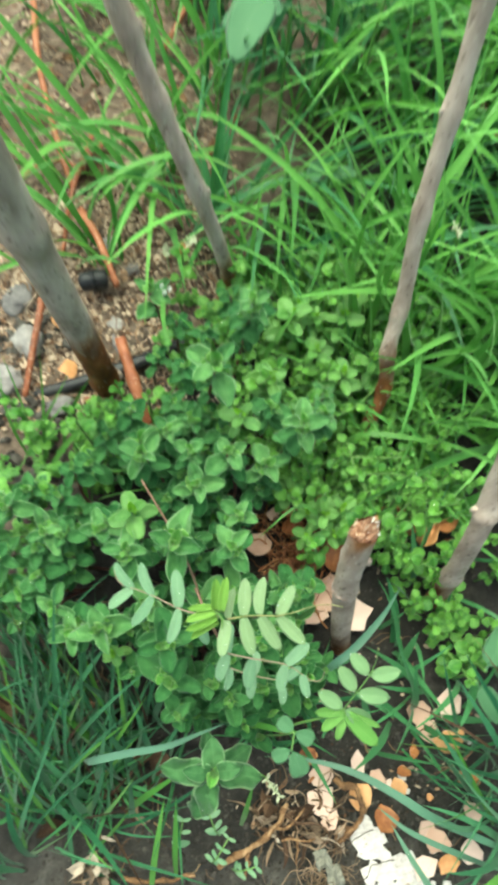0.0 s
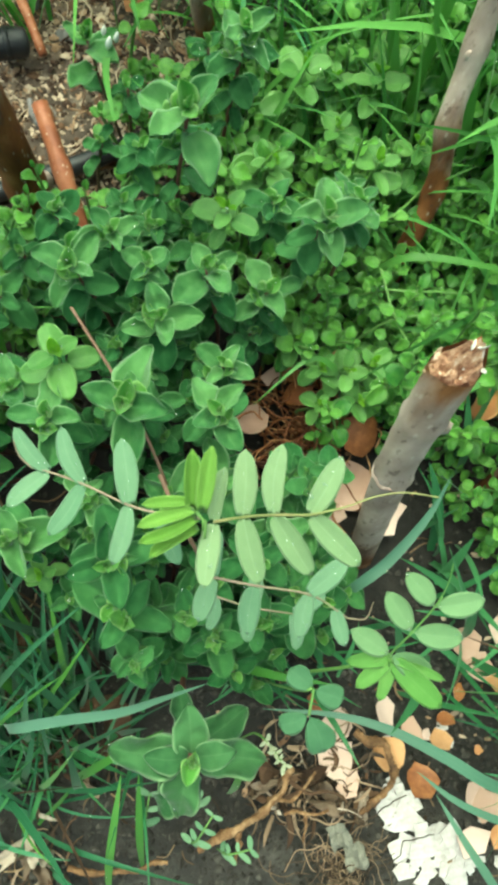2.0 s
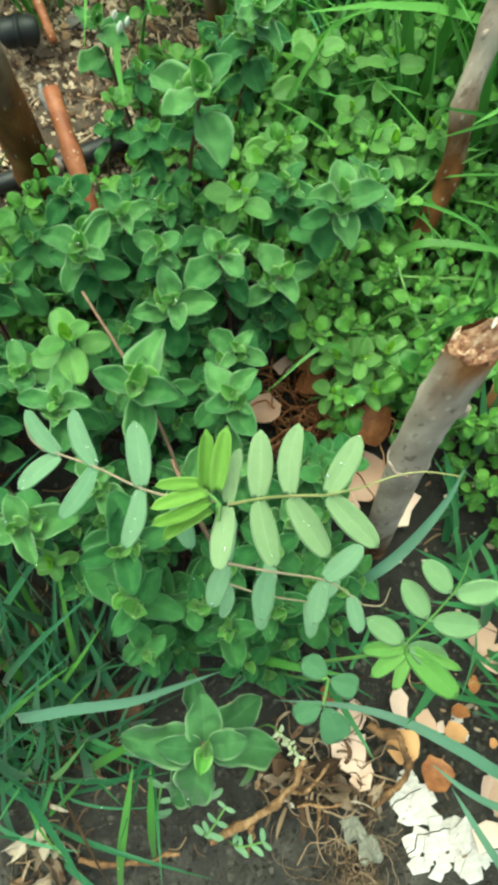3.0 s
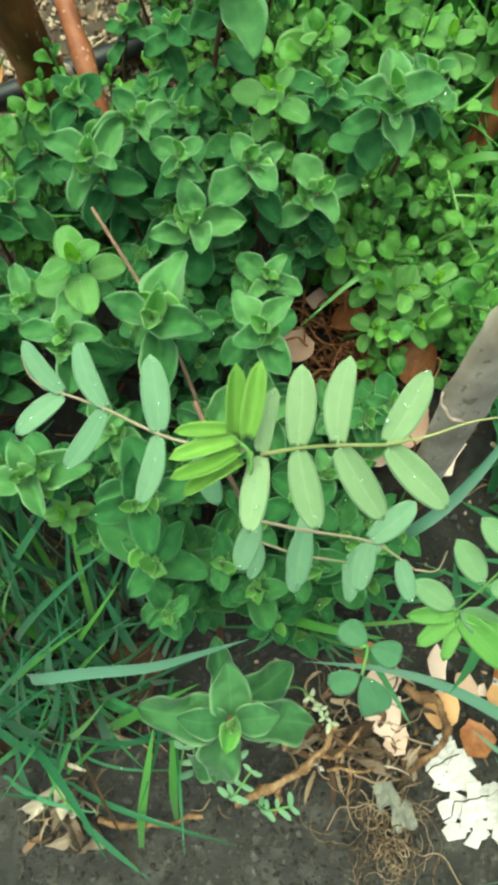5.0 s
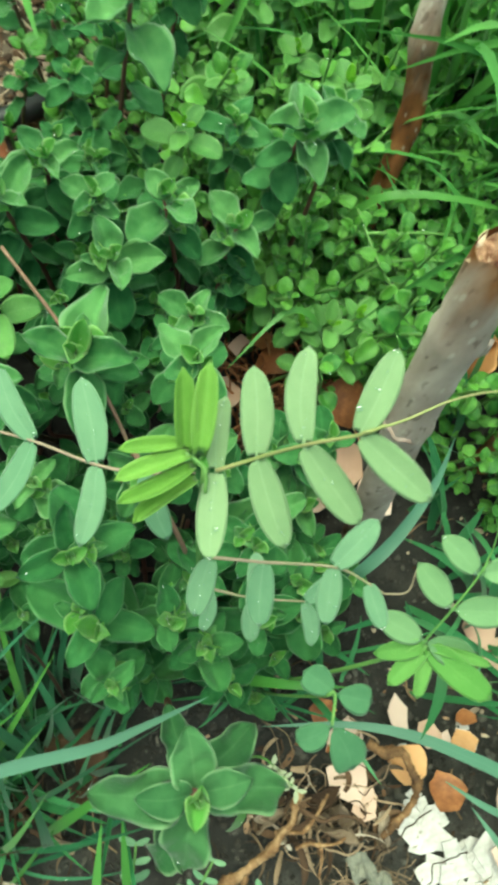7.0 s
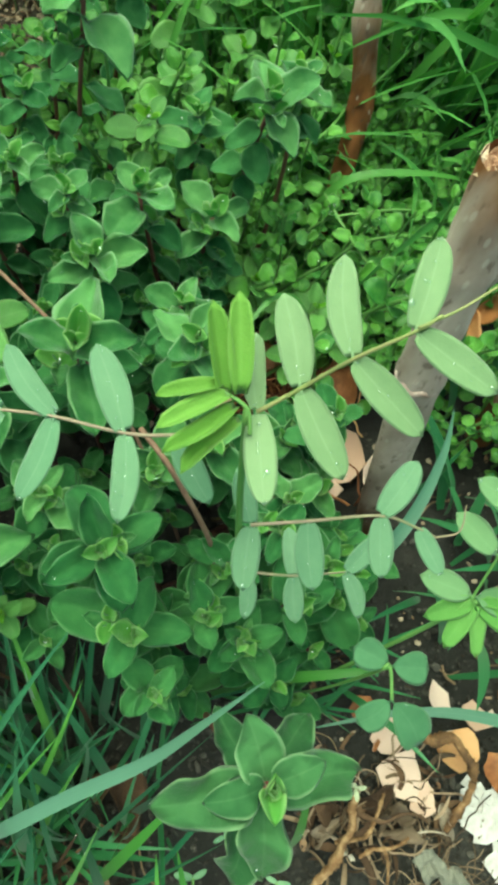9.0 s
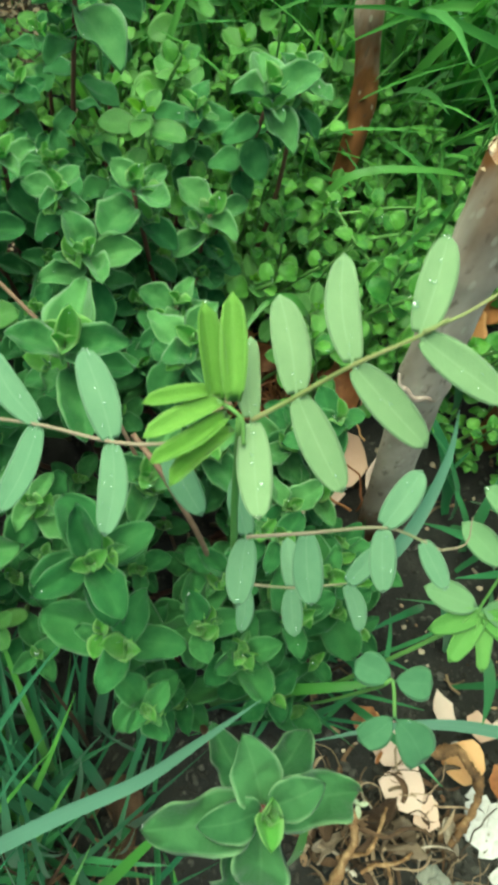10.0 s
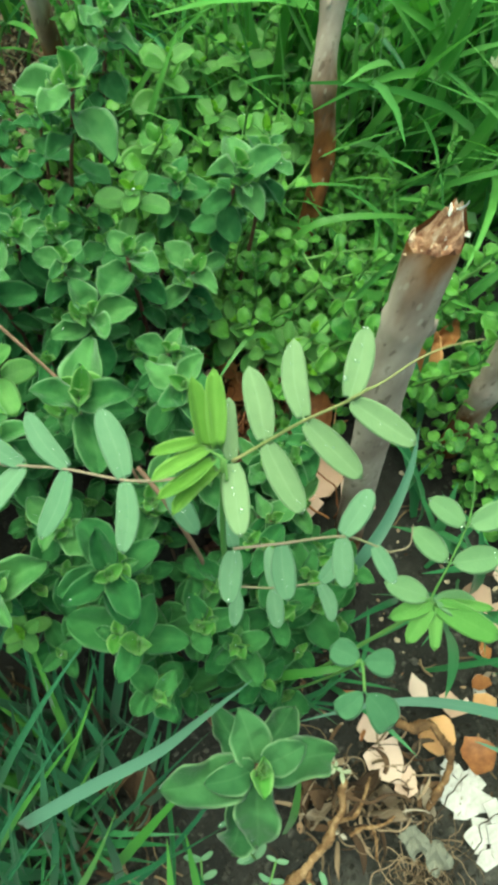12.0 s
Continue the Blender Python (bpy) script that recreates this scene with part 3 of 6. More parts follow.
def cane(name, points, radius, knots, label, category, broken=False, brown=0.065, group="cut canes stuck in the soil"):
    """A woody cane through points, swollen at its knots (0..1 along it), with a bud scar on each."""
    base = (points[0][0], points[0][1], 0.0)
    th = thing(name, base, label, category, group)
    pts = spline(points, 14)
    def rad(s):
        r0 = radius[0] + (radius[1] - radius[0]) * s
        for k in knots:
            r0 += radius[1] * (0.13 if broken else 0.22) * math.exp(-((s - k) / (0.012 if broken else 0.022)) ** 2)
        return r0
    v, f, uv = tube(pts, rad, 20, True, 0.025, hash_of(label), uv_height=True)
    uv = [(p, q + 0.65 - brown * 10) for p, q in uv]
    if broken:
        # ragged broken end
        r = random.Random(5)
        up = (pts[-1] - pts[-2]).normalized()
        n = len(v)
        for ring, amount in ((1, 1.0), (2, 0.45)):
            mid = sum((Vector(v[k]) for k in range(n - 20 * ring, n - 20 * (ring - 1))), Vector()) / 20
            for k in range(n - 20 * ring, n - 20 * (ring - 1)):
                v[k] = v[k] + up * amount * (torn_height(v[k] - mid, rad(1.0)) + r.uniform(-0.0010, 0.0010))
        streak = [r.choice((1.6, 2.4, 3.6, 5.5)) for _ in range(20)]
        streak = [(streak[i - 1] + 4 * streak[i] + streak[(i + 1) % 20]) / 6 for i in range(20)]
        rings = len(uv) // 20
        uv = [(p, min(q, 0.42 + 0.34 * (rings - 1 - i // 20) / streak[i % 20])) for i, (p, q) in enumerate(uv)]
    if broken:
        f.pop()
    part("stem", mesh_data("stem", shifted(v, base), f, M_BARK, uv, sharp=50 if broken else 0), th)
    if broken:
        torn_wood(th, pts[-1], up, rad(1.0))
        node_collar(th, pts, knots[0], rad(knots[0]), base)
    for k in knots:
        if broken and k < 0.8:
            continue
        i = int(k * (len(pts) - 1))
        c = pts[i]
        a = U(0, 6.28)
        if broken and k > 0.8:
            a = -0.35
        off = Vector((math.cos(a), math.sin(a) * 0.7, 0.1)) * rad(k) * 0.92
        bm = bmesh.new()
        bmesh.ops.create_icosphere(bm, subdivisions=2, radius=rad(k) * 0.34)
        for w in bm.verts:
            w.co = Vector((w.co.x * 0.9, w.co.y * 0.9, w.co.z * 2.0)) * (1 + 0.25 * noise.noise(w.co * 600))
            w.co += c + off - Vector(base)
        me = bpy.data.meshes.new("bud")
        bm.to_mesh(me)
        bm.free()
        me.materials.append(M_BARK)
        me.polygons.foreach_set("use_smooth", np.ones(len(me.polygons), dtype=bool))
        lay = me.uv_layers.new(name="UVMap")
        lay.data.foreach_set("uv", np.full(len(me.loops) * 2, 1.5, dtype=np.float32))
        part("bud", me, th)
    return th, pts


cane("cane_stake", [(0.082, 0.205, -0.03), (0.0870, 0.222, 0.033), (0.0925, 0.238, 0.066), (0.0885, 0.252, 0.100), (0.0905, 0.269, 0.134), (0.0875, 0.291, 0.195), (0.0890, 0.310, 0.248), (0.089, 0.327, 0.300), (0.086, 0.365, 0.42)],
     (0.0051, 0.0043), (0.24, 0.36, 0.48, 0.62, 0.75, 0.88), "slim grey upright cane stake, red-brown at its foot, in chickweed", "stake", brown=0.088)
cane("cane_stake", [(-0.109, 0.268, -0.03), (-0.104, 0.259, 0.03), (-0.103, 0.251, 0.13), (-0.104, 0.243, 0.245), (-0.104, 0.236, 0.33), (-0.108, 0.225, 0.44)],
     (0.0098, 0.0088), (0.18, 0.62), "thick grey-brown cane stake, dark and wet at its foot", "stake", brown=0.12)
cane("cane_stake", [(-0.006, 0.345, -0.02), (-0.012, 0.332, 0.04), (-0.022, 0.325, 0.11), (-0.036, 0.318, 0.186), (-0.050, 0.321, 0.24), (-0.063, 0.326, 0.291), (-0.09, 0.335, 0.40)],
     (0.0052, 0.0048), (0.46, 0.66, 0.8), "thin grey cane stake leaning in the grass", "stake")
cane("cane_stake", [(0.136, 0.098, -0.02), (0.133, 0.106, 0.03), (0.127, 0.118, 0.09), (0.122, 0.131, 0.142), (0.121, 0.149, 0.178), (0.118, 0.172, 0.24)],
     (0.0063, 0.0058), (0.3, 0.66), "grey cane stake leaning out of the chickweed", "stake", brown=0.03)
cane("cut_cane_stump", [(0.068, 0.066, -0.02), (0.0638, 0.0725, 0.01), (0.0557, 0.086, 0.07), (0.0482, 0.104, 0.14), (0.0468, 0.1205, 0.199)],
     (0.0067, 0.0068), (0.70, 0.87), "short thick grey cane, snapped off with a splintered pale end", "stump", broken=True, brown=0.015, group="")


def twig(points, radius, label, mat=M_TWIG, name="twig", group="", knots=(), taper=0.25):
    base = (points[0][0], points[0][1], min(p[2] for p in points))
    th = thing(name, base, label, "twig", group)
    def rad(s):
        return radius * (1 - taper * s) * (1 + 0.25 * sum(math.exp(-((s - k) / 0.03) ** 2) for k in knots))
    v, f, uv = tube(spline(points, 8), rad, 10, True, 0.06, hash_of(label))
    part("stem", mesh_data("stem", shifted(v, base), f, mat, uv), th)
    return th


red = twig([(-0.060, 0.186, -0.01), (-0.0630, 0.196, 0.028), (-0.0666, 0.2075, 0.052), (-0.0752, 0.234, 0.070), (-0.0862, 0.268, 0.0785)], 0.0036,
           "smooth red-brown cut twig with pale specks, leaning out of the oregano", name="red_twig", knots=(0.8,), taper=-0.08)
sliver = spline([(-0.0836, 0.2560, 0.0760), (-0.0890, 0.2640, 0.0770), (-0.0905, 0.2700, 0.0790)], 4)
v, f, uv = tube(sliver, lambda s: 0.0030 * (1 - 0.75 * s), 7, True, 0.35, 4)
part("torn_end", mesh_data("torn_end", shifted(v, red.location), f, M_STONE, uv), red, label="split grey bark end")

litter_twigs = "fallen twigs on the litter"
twig([(-0.182, 0.616, 0.012), (-0.170, 0.539, 0.02), (-0.154, 0.475, 0.012), (-0.140, 0.433, 0.006)], 0.0030, "long bent red-brown twig lying on the litter", group=litter_twigs)
twig([(-0.121, 0.464, 0.03), (-0.137, 0.414, 0.02), (-0.144, 0.369, 0.006)], 0.0022, "thin orange-brown twig lying on the litter", group=litter_twigs)
twig([(-0.131, 0.408, 0.01), (-0.115, 0.379, 0.016), (-0.100, 0.343, 0.006)], 0.0034, "red-brown twig lying beside a black plastic cap", group=litter_twigs)
twig([(-0.154, 0.325, 0.02), (-0.160, 0.287, 0.014), (-0.166, 0.252, 0.004)], 0.0030, "red-brown twig leaning over pale stones", group=litter_twigs)
twig([(0.183, 0.490, 0.05), (0.200, 0.466, 0.045), (0.213, 0.420, 0.02), (0.217, 0.36, 0.004)], 0.0030, "brown twig half hidden in long grass", group=litter_twigs)
twig([(-0.041, 0.608, 0.03), (-0.068, 0.565, 0.01)], 0.0026, "short brown twig in the grass", group=litter_twigs)
twig([(-0.19, 0.43, 0.006), (-0.16, 0.455, 0.008), (-0.13, 0.450, 0.005)], 0.0019, "thin dry twig on the litter", group=litter_twigs)

# black hose and cap
hose_pts = [(-0.22, 0.247, -0.014), (-0.165, 0.256, -0.006), (-0.127, 0.264, 0.001), (-0.083, 0.279, 0.005), (-0.034, 0.303, 0.0), (-0.01, 0.318, -0.012)]
hose = thing("irrigation_hose", (-0.1, 0.27, 0.0), "thin black plastic drip hose lying on the soil", "hose")
v, f, uv = tube(spline(hose_pts, 10), 0.0052, 14)
part("tube", mesh_data("tube", shifted(v, hose.location), f, M_PLASTIC, uv), hose)
cap = thing("hose_cap", (-0.118, 0.346, 0.0), "rounded black plastic hose end lying on the litter", "hose end")
v, f, uv = tube(spline([(-0.128, 0.3445, 0.008), (-0.125, 0.345, 0.009), (-0.117, 0.3465, 0.010), (-0.110, 0.3475, 0.009), (-0.108, 0.348, 0.0085)], 6),
                lambda s: 0.0080 * max(0.15, (1 - abs(2 * s - 1) ** 4)) ** 0.5, 16)
part("body", mesh_data("body", shifted(v, cap.location), f, M_PLASTIC, uv), cap)
v, f, uv = tube([Vector((-0.1195, 0.3461, 0.0098)), Vector((-0.1165, 0.3467, 0.0098))], 0.0086, 16)
part("collar", mesh_data("collar", shifted(v, cap.location), f, M_PLASTIC, uv), cap)

# ---- oregano ----
OREGANO = leaf_set("leaf", 16, M_OREGANO, blunt, 0.72, fold=0.38, droop=0.16, cup=-0.04, wave=0.07, petiole=0.07, quilt=0.10, nl=13, nw=5, edge=0.12, crease=1.35)
OREGANO_OLD_SHADED = leaf_set("old_leaf", 10, M_OREGANO_OLD_SHADED, blunt, 0.76, fold=0.30, droop=0.20, cup=-0.04, wave=0.07, petiole=0.07, quilt=0.10, nl=13, nw=5, edge=0.12, crease=1.35)
OREGANO_BUD = leaf_set("bud_leaf", 6, M_OREGANO_BUD, blunt, 0.76, fold=0.40, droop=-0.14, wave=0.04, thick=0.02, nl=8, nw=4, quilt=0.06, edge=0.1)
LIGHT = leaf_set("light_leaf", 4, M_LIGHT_LEAF, rounded, 0.72, fold=0.12, droop=0.12, wave=0.02, petiole=0.12)
LIGHT_BUD = leaf_set("light_bud", 2, M_LIGHT_BUD, rounded, 0.6, fold=0.3, droop=-0.1, wave=0.01, nl=6, nw=3)
BUSH_CENTRE = (-0.045, 0.13)


def oregano(x, y, z, size, yaw, pairs=6, gap=1.0, light=False, flat=0.0, tilt=(0.0, 0.0), label="", old=4):
    """One leafy shoot: a thin stem from the soil to its tip, with crossed pairs of leaves, small bright ones on top."""
    size *= 0.88
    # front shoots turn dark from a higher pair, shade put into leaf colour
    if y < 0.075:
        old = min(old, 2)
    if z > 0.085 and not light:
        pairs += 2
    bx = x + (BUSH_CENTRE[0] - x) * 0.16 + U(-0.01, 0.01)
    by = y + (BUSH_CENTRE[1] - y) * 0.16 + U(-0.01, 0.01) + 0.008
    base = (bx, by, floor_at(bx, by) - 0.002)
    th = thing("oregano_shoot", base,
               label or ("pale green round-leaved shoot among oregano" if light else "oregano shoot with fuzzy grey-green leaves and a reddish stem"),
               "herb", "shoots of the oregano bush")
    leaves, buds = (LIGHT, LIGHT_BUD) if light else (OREGANO, OREGANO_BUD)
    mid = Vector(((bx + x) / 2 + U(-0.006, 0.006), (by + y) / 2 + U(-0.006, 0.006), (base[2] + z) / 2))
    path = spline([base, mid, (x, y, z - 0.003)], 7)
    v, f, uv = tube(path, lambda s: 0.0011 - 0.0004 * s, 7)
    part("stem", mesh_data("stem", shifted(v, base), f, M_CHICK_STEM if light else M_OREGANO_STEM, uv), th)
    top = Vector((x, y, z)) - Vector(base)
    axis = (Vector((x, y, z)) - mid).normalized()
    rows = [(0.26, 58, 0.00), (0.46, 46, 0.04), (0.76, 27, 0.17), (1.0, 11, 0.46), (0.98, 0, 0.92), (0.9, -6, 1.45), (0.8, -12, 2.0), (0.7, -18, 2.5), (0.6, -22, 3.1)]
    for k, (ln, el, down) in enumerate(rows[:pairs]):
        at = top - axis * down * size * gap
        if at.z < 0.006:
            break
        for side in (0, 180):
            az = yaw + 90 * (k % 2) + side + U(-13, 13)
            s = size * ln * U(0.8, 1.12) * (0.74 if k >= 4 and size > 0.0185 else 1.0)
            e = el - flat + U(-9, 9) + tilt[0] * math.cos(radians(az)) + tilt[1] * math.sin(radians(az))
            data = rng.choice(buds) if k < 2 else rng.choice(OREGANO_OLD_SHADED) if k >= old and not light else rng.choice(leaves)
            part("leaf", data, th, aim(at + Vector((U(-1, 1), U(-1, 1), 0)) * 0.0006, az, e, s, U(-16, 16), U(0.82, 1.08)))
    # short side shoots low in the axils
    if pairs >= 6 and not light:
        for k in (3, 4):
            at = top - axis * rows[k][2] * size * gap
            az = yaw + 90 * (k % 2) + rng.choice((0, 180))
            q = at + Vector((math.cos(radians(az)), math.sin(radians(az)), 0.9)) * size * 0.22
            for side in (0, 90, 180, 270):
                part("leaf", rng.choice(OREGANO if side % 180 else OREGANO_BUD), th, aim(q, yaw + side + U(-10, 10), 35 + U(-12, 12), size * U(0.28, 0.42), U(-10, 10)))
    return th


# the shoots that stand out, one by one
oregano(0.001, 0.273, 0.124, 0.021, 30, 7)
oregano(-0.022, 0.221, 0.152, 0.0240, 37, 6, 1.3, label="tall oregano shoot with large grey-green leaves on a red-brown stem")
far_shoot = oregano(-0.069, 0.314, 0.062, 0.028, 150, 5, 1.4, label="oregano shoot with white flower buds beside the litter")
for ox, oy, oz, ln in ((0.011, -0.006, 0.003, 0.0090), (0.0145, -0.003, 0.003, 0.0075), (0.009, -0.002, 0.006, 0.0070)):
    bm = bmesh.new()
    bmesh.ops.create_icosphere(bm, subdivisions=2, radius=1.0)
    for w in bm.verts:
        taper = 0.36 * (1 - 0.45 * max(0.0, w.co.z))
        w.co = Vector((w.co.x * taper + 0.2 * w.co.z, w.co.y * taper, w.co.z)) * ln * 0.5 * (1 + 0.15 * noise.noise(w.co * 3)) + Vector((-0.069 + ox, 0.314 + oy, 0.062 + oz)) - far_shoot.location
    me = bpy.data.meshes.new("flower_bud")
    bm.to_mesh(me)
    bm.free()
    me.materials.append(M_FLOWER)
    me.polygons.foreach_set("use_smooth", np.ones(len(me.polygons), dtype=bool))
    part("flower_bud", me, far_shoot, label="white flower bud")
oregano(0.028, 0.192, 0.133, 0.023, 5, 6, 0.75)
oregano(0.0405, 0.199, 0.131, 0.014, 40, 5, 0.8)
oregano(0.048, 0.224, 0.090, 0.015, 35, 5)
oregano(-0.051, 0.192, 0.119, 0.017, 122, 6)
oregano(-0.037, 0.180, 0.118, 0.0135, 45, 6)
oregano(-0.0155, 0.180, 0.115, 0.020, 128, 6)
oregano(0.009, 0.176, 0.100, 0.0215, 118, 6)
oregano(-0.033, 0.161, 0.113, 0.020, 95, 6)
oregano(-0.0095, 0.145, 0.103, 0.0155, 62, 6)
oregano(-0.012, 0.122, 0.128, 0.019, 40, 6)
oregano(-0.0445, 0.123, 0.138, 0.027, 168, 6, label="oregano shoot with broad grey-green leaves")
oregano(-0.065, 0.177, 0.125, 0.020, 158, 6)
oregano(-0.068, 0.143, 0.130, 0.018, 25, 5, light=True)
oregano(-0.089, 0.136, 0.105, 0.019, 105, 6)
oregano(-0.071, 0.120, 0.130, 0.019, 170, 6)
oregano(-0.088, 0.079, 0.110, 0.0225, 110, 6)
oregano(-0.049, 0.070, 0.139, 0.020, 98, 6)
oregano(-0.046, 0.050, 0.111, 0.0240, 62, 6)
oregano(-0.0255, 0.049, 0.101, 0.0175, 82, 6)
oregano(-0.014, 0.039, 0.090, 0.0175, 12, 5)
oregano(-0.073, 0.055, 0.069, 0.014, 25, 5)
oregano(0.003, 0.046, 0.092, 0.0225, 85, 5)
oregano(0.020, 0.055, 0.082, 0.018, 60, 5)
oregano(0.026, 0.082, 0.070, 0.019, 110, 5)
oregano(0.004, 0.068, 0.098, 0.019, 40, 5)
oregano(-0.006, 0.024, 0.070, 0.016, 20, 5)
oregano(-0.037, 0.204, 0.092, 0.017, 50, 6)
oregano(-0.150, 0.152, 0.090, 0.019, 70, 5)
oregano(-0.125, 0.136, 0.092, 0.019, 20, 5)
oregano(-0.118, 0.092, 0.085, 0.020, 160, 5)
oregano(-0.104, 0.078, 0.098, 0.019, 95, 5)
oregano(-0.012, 0.098, 0.108, 0.019, 20, 5)
oregano(-0.030, 0.092, 0.112, 0.020, 150, 5)
oregano(0.012, 0.078, 0.085, 0.019, 100, 5)
oregano(-0.062, 0.094, 0.105, 0.018, 45, 5)
oregano(0.018, 0.100, 0.078, 0.018, 30, 5)
for x, y, z, s, w in ((-0.034, 0.030, 0.060, 0.019, 100), (-0.012, 0.060, 0.075, 0.017, 0), (0.012, 0.030, 0.060, 0.016, 120),
                      (0.034, 0.066, 0.055, 0.015, 30), (0.022, 0.044, 0.068, 0.020, 20), (0.035, 0.050, 0.058, 0.019, 75), (0.010, 0.042, 0.062, 0.018, 50), (0.029, 0.060, 0.062, 0.018, 100), (0.002, 0.022, 0.052, 0.018, 80), (0.016, 0.066, 0.066, 0.018, 35), 
                      (-0.050, 0.290, 0.060, 0.014, 20), (-0.030, 0.275, 0.075, 0.015, 80), (-0.012, 0.305, 0.07, 0.015, 40), (-0.042, 0.245, 0.085, 0.016, 130), (0.012, 0.212, 0.105, 0.017, 60), (-0.062, 0.262, 0.06, 0.013, 60)):
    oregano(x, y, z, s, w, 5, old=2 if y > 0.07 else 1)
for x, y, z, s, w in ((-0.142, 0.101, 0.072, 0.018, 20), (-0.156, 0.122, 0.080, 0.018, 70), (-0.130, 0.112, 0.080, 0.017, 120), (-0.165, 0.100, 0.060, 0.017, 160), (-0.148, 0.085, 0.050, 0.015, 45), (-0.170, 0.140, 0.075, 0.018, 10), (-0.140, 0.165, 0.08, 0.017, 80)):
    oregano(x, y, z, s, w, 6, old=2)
# low broad-leaved shoots between bush and eggshells, their shade put into the leaf colour
state = rng.getstate()
for x, y, z, s, w in ((0.022, 0.036, 0.048, 0.020, 70), (0.036, 0.034, 0.040, 0.019, 20), (0.006, 0.014, 0.040, 0.018, 110), (0.046, 0.052, 0.045, 0.018, 150)):
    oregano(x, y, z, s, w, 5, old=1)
rng.setstate(state)
# lower shoots that fill the bush
for i in range(150):
    a, q = U(0, 6.283), math.sqrt(U(0, 1))
    ox, oy = -0.05 + 0.088 * q * math.cos(a), 0.125 + 0.098 * q * math.sin(a)
    if (ox - 0.030) ** 2 + (oy - 0.140) ** 2 < 0.034 ** 2 or (oy < 0.03 and ox > -0.03) or (ox < -0.085 and 0.05 < oy < 0.115) or (ox < -0.045 and oy < 0.062 - 0.25 * (ox + 0.045)):
        continue
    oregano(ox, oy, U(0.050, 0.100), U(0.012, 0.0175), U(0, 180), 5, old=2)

# the large shoot in front, leaf by leaf
fb = (-0.026, 0.020, floor_at(-0.026, 0.020) - 0.002)
front = thing("oregano_shoot", fb, "large oregano shoot with broad wavy grey-green leaves set crosswise", "herb", "shoots of the oregano bush")
v, f, uv = tube(spline([fb, (-0.027, 0.016, 0.06), (-0.0235, 0.0082, 0.1335)], 8), lambda s: 0.0015 - 0.0004 * s, 7)
part("stem", mesh_data("stem", shifted(v, fb), f, M_OREGANO_STEM, uv), front)
BROAD = leaf_set("broad_leaf", 6, M_OREGANO_BROAD_SHADED, ovate, 0.66, fold=0.18, droop=0.26, cup=0.02, wave=0.14, petiole=0.05, quilt=0.13, nl=20, nw=7, edge=0.34, crease=1.2)
INNER = leaf_set("inner_leaf", 3, M_OREGANO_BROAD_SHADED, ovate, 0.72, fold=0.16, droop=0.22, cup=0.02, wave=0.08, petiole=0.05, quilt=0.10, nl=16, nw=6, edge=0.12, crease=1.0)
for (ax_, ay_, az_), turn, el, ln, roll, wide in (
        ((-0.0236, 0.0065, 0.1240), 172, 4, 0.0275, 8, 1.02), ((-0.0228, 0.0061, 0.1220), 352, -2, 0.0255, -8, 1.10), ((-0.0236, 0.0055, 0.1245), -104, -6, 0.0225, 6, 1.05), ((-0.0234, 0.0065, 0.1050), 104, -4, 0.0200, 0, 0.95),
        ((-0.0228, 0.0055, 0.1100), 30, -10, 0.0245, -6, 0.95), ((-0.0240, 0.0045, 0.1120), -116, -14, 0.0260, -14, 0.95), ((-0.0234, 0.0085, 0.1310), 93, 16, 0.0165, 0, 1.25), ((-0.0234, 0.0085, 0.1325), 176, 8, 0.0150, 10, 1.15), ((-0.0228, 0.0085, 0.1325), 8, 14, 0.0140, -10, 1.15)):
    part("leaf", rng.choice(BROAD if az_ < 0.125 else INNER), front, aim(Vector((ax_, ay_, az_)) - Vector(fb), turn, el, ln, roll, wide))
for turn, el, ln in ((-105, 40, 0.0092), (75, 56, 0.0080), (160, 66, 0.0062), (-20, 66, 0.0060), (-100, 74, 0.0045), (80, 76, 0.0042)):
    part("leaf", rng.choice(OREGANO_BUD), front, aim(Vector((-0.0232, 0.0082, 0.1335)) - Vector(fb), turn, el, ln, U(-8, 8)))

# bare stems crossing the bush
def bare_stem(points, radius=0.0011):
    base = points[0]
    th = thing("bare_stem", base, "thin bare grey-brown stem crossing the oregano", "stem", "bare oregano stems")
    v, f, uv = tube(spline(points, 8), radius, 7)
    part("stem", mesh_data("stem", shifted(v, base), f, M_BARE_STEM, uv), th)


bare_stem([(-0.018, 0.070, 0.0), (-0.026, 0.084, 0.075), (-0.036, 0.110, 0.118), (-0.047, 0.1325, 0.122), (-0.0646, 0.1616, 0.122)], 0.0006)
bare_stem([(-0.012, 0.050, 0.0), (-0.017, 0.066, 0.09), (-0.027, 0.086, 0.128), (-0.033, 0.100, 0.13)], 0.0008)

# ---- chickweed ----
CHICK = leaf_set("leaf", 8, M_CHICK, rounded, 0.80, fold=0.16, droop=0.2, cup=0.03, wave=0.04, petiole=0.16, nl=7, nw=3, quilt=0.05)


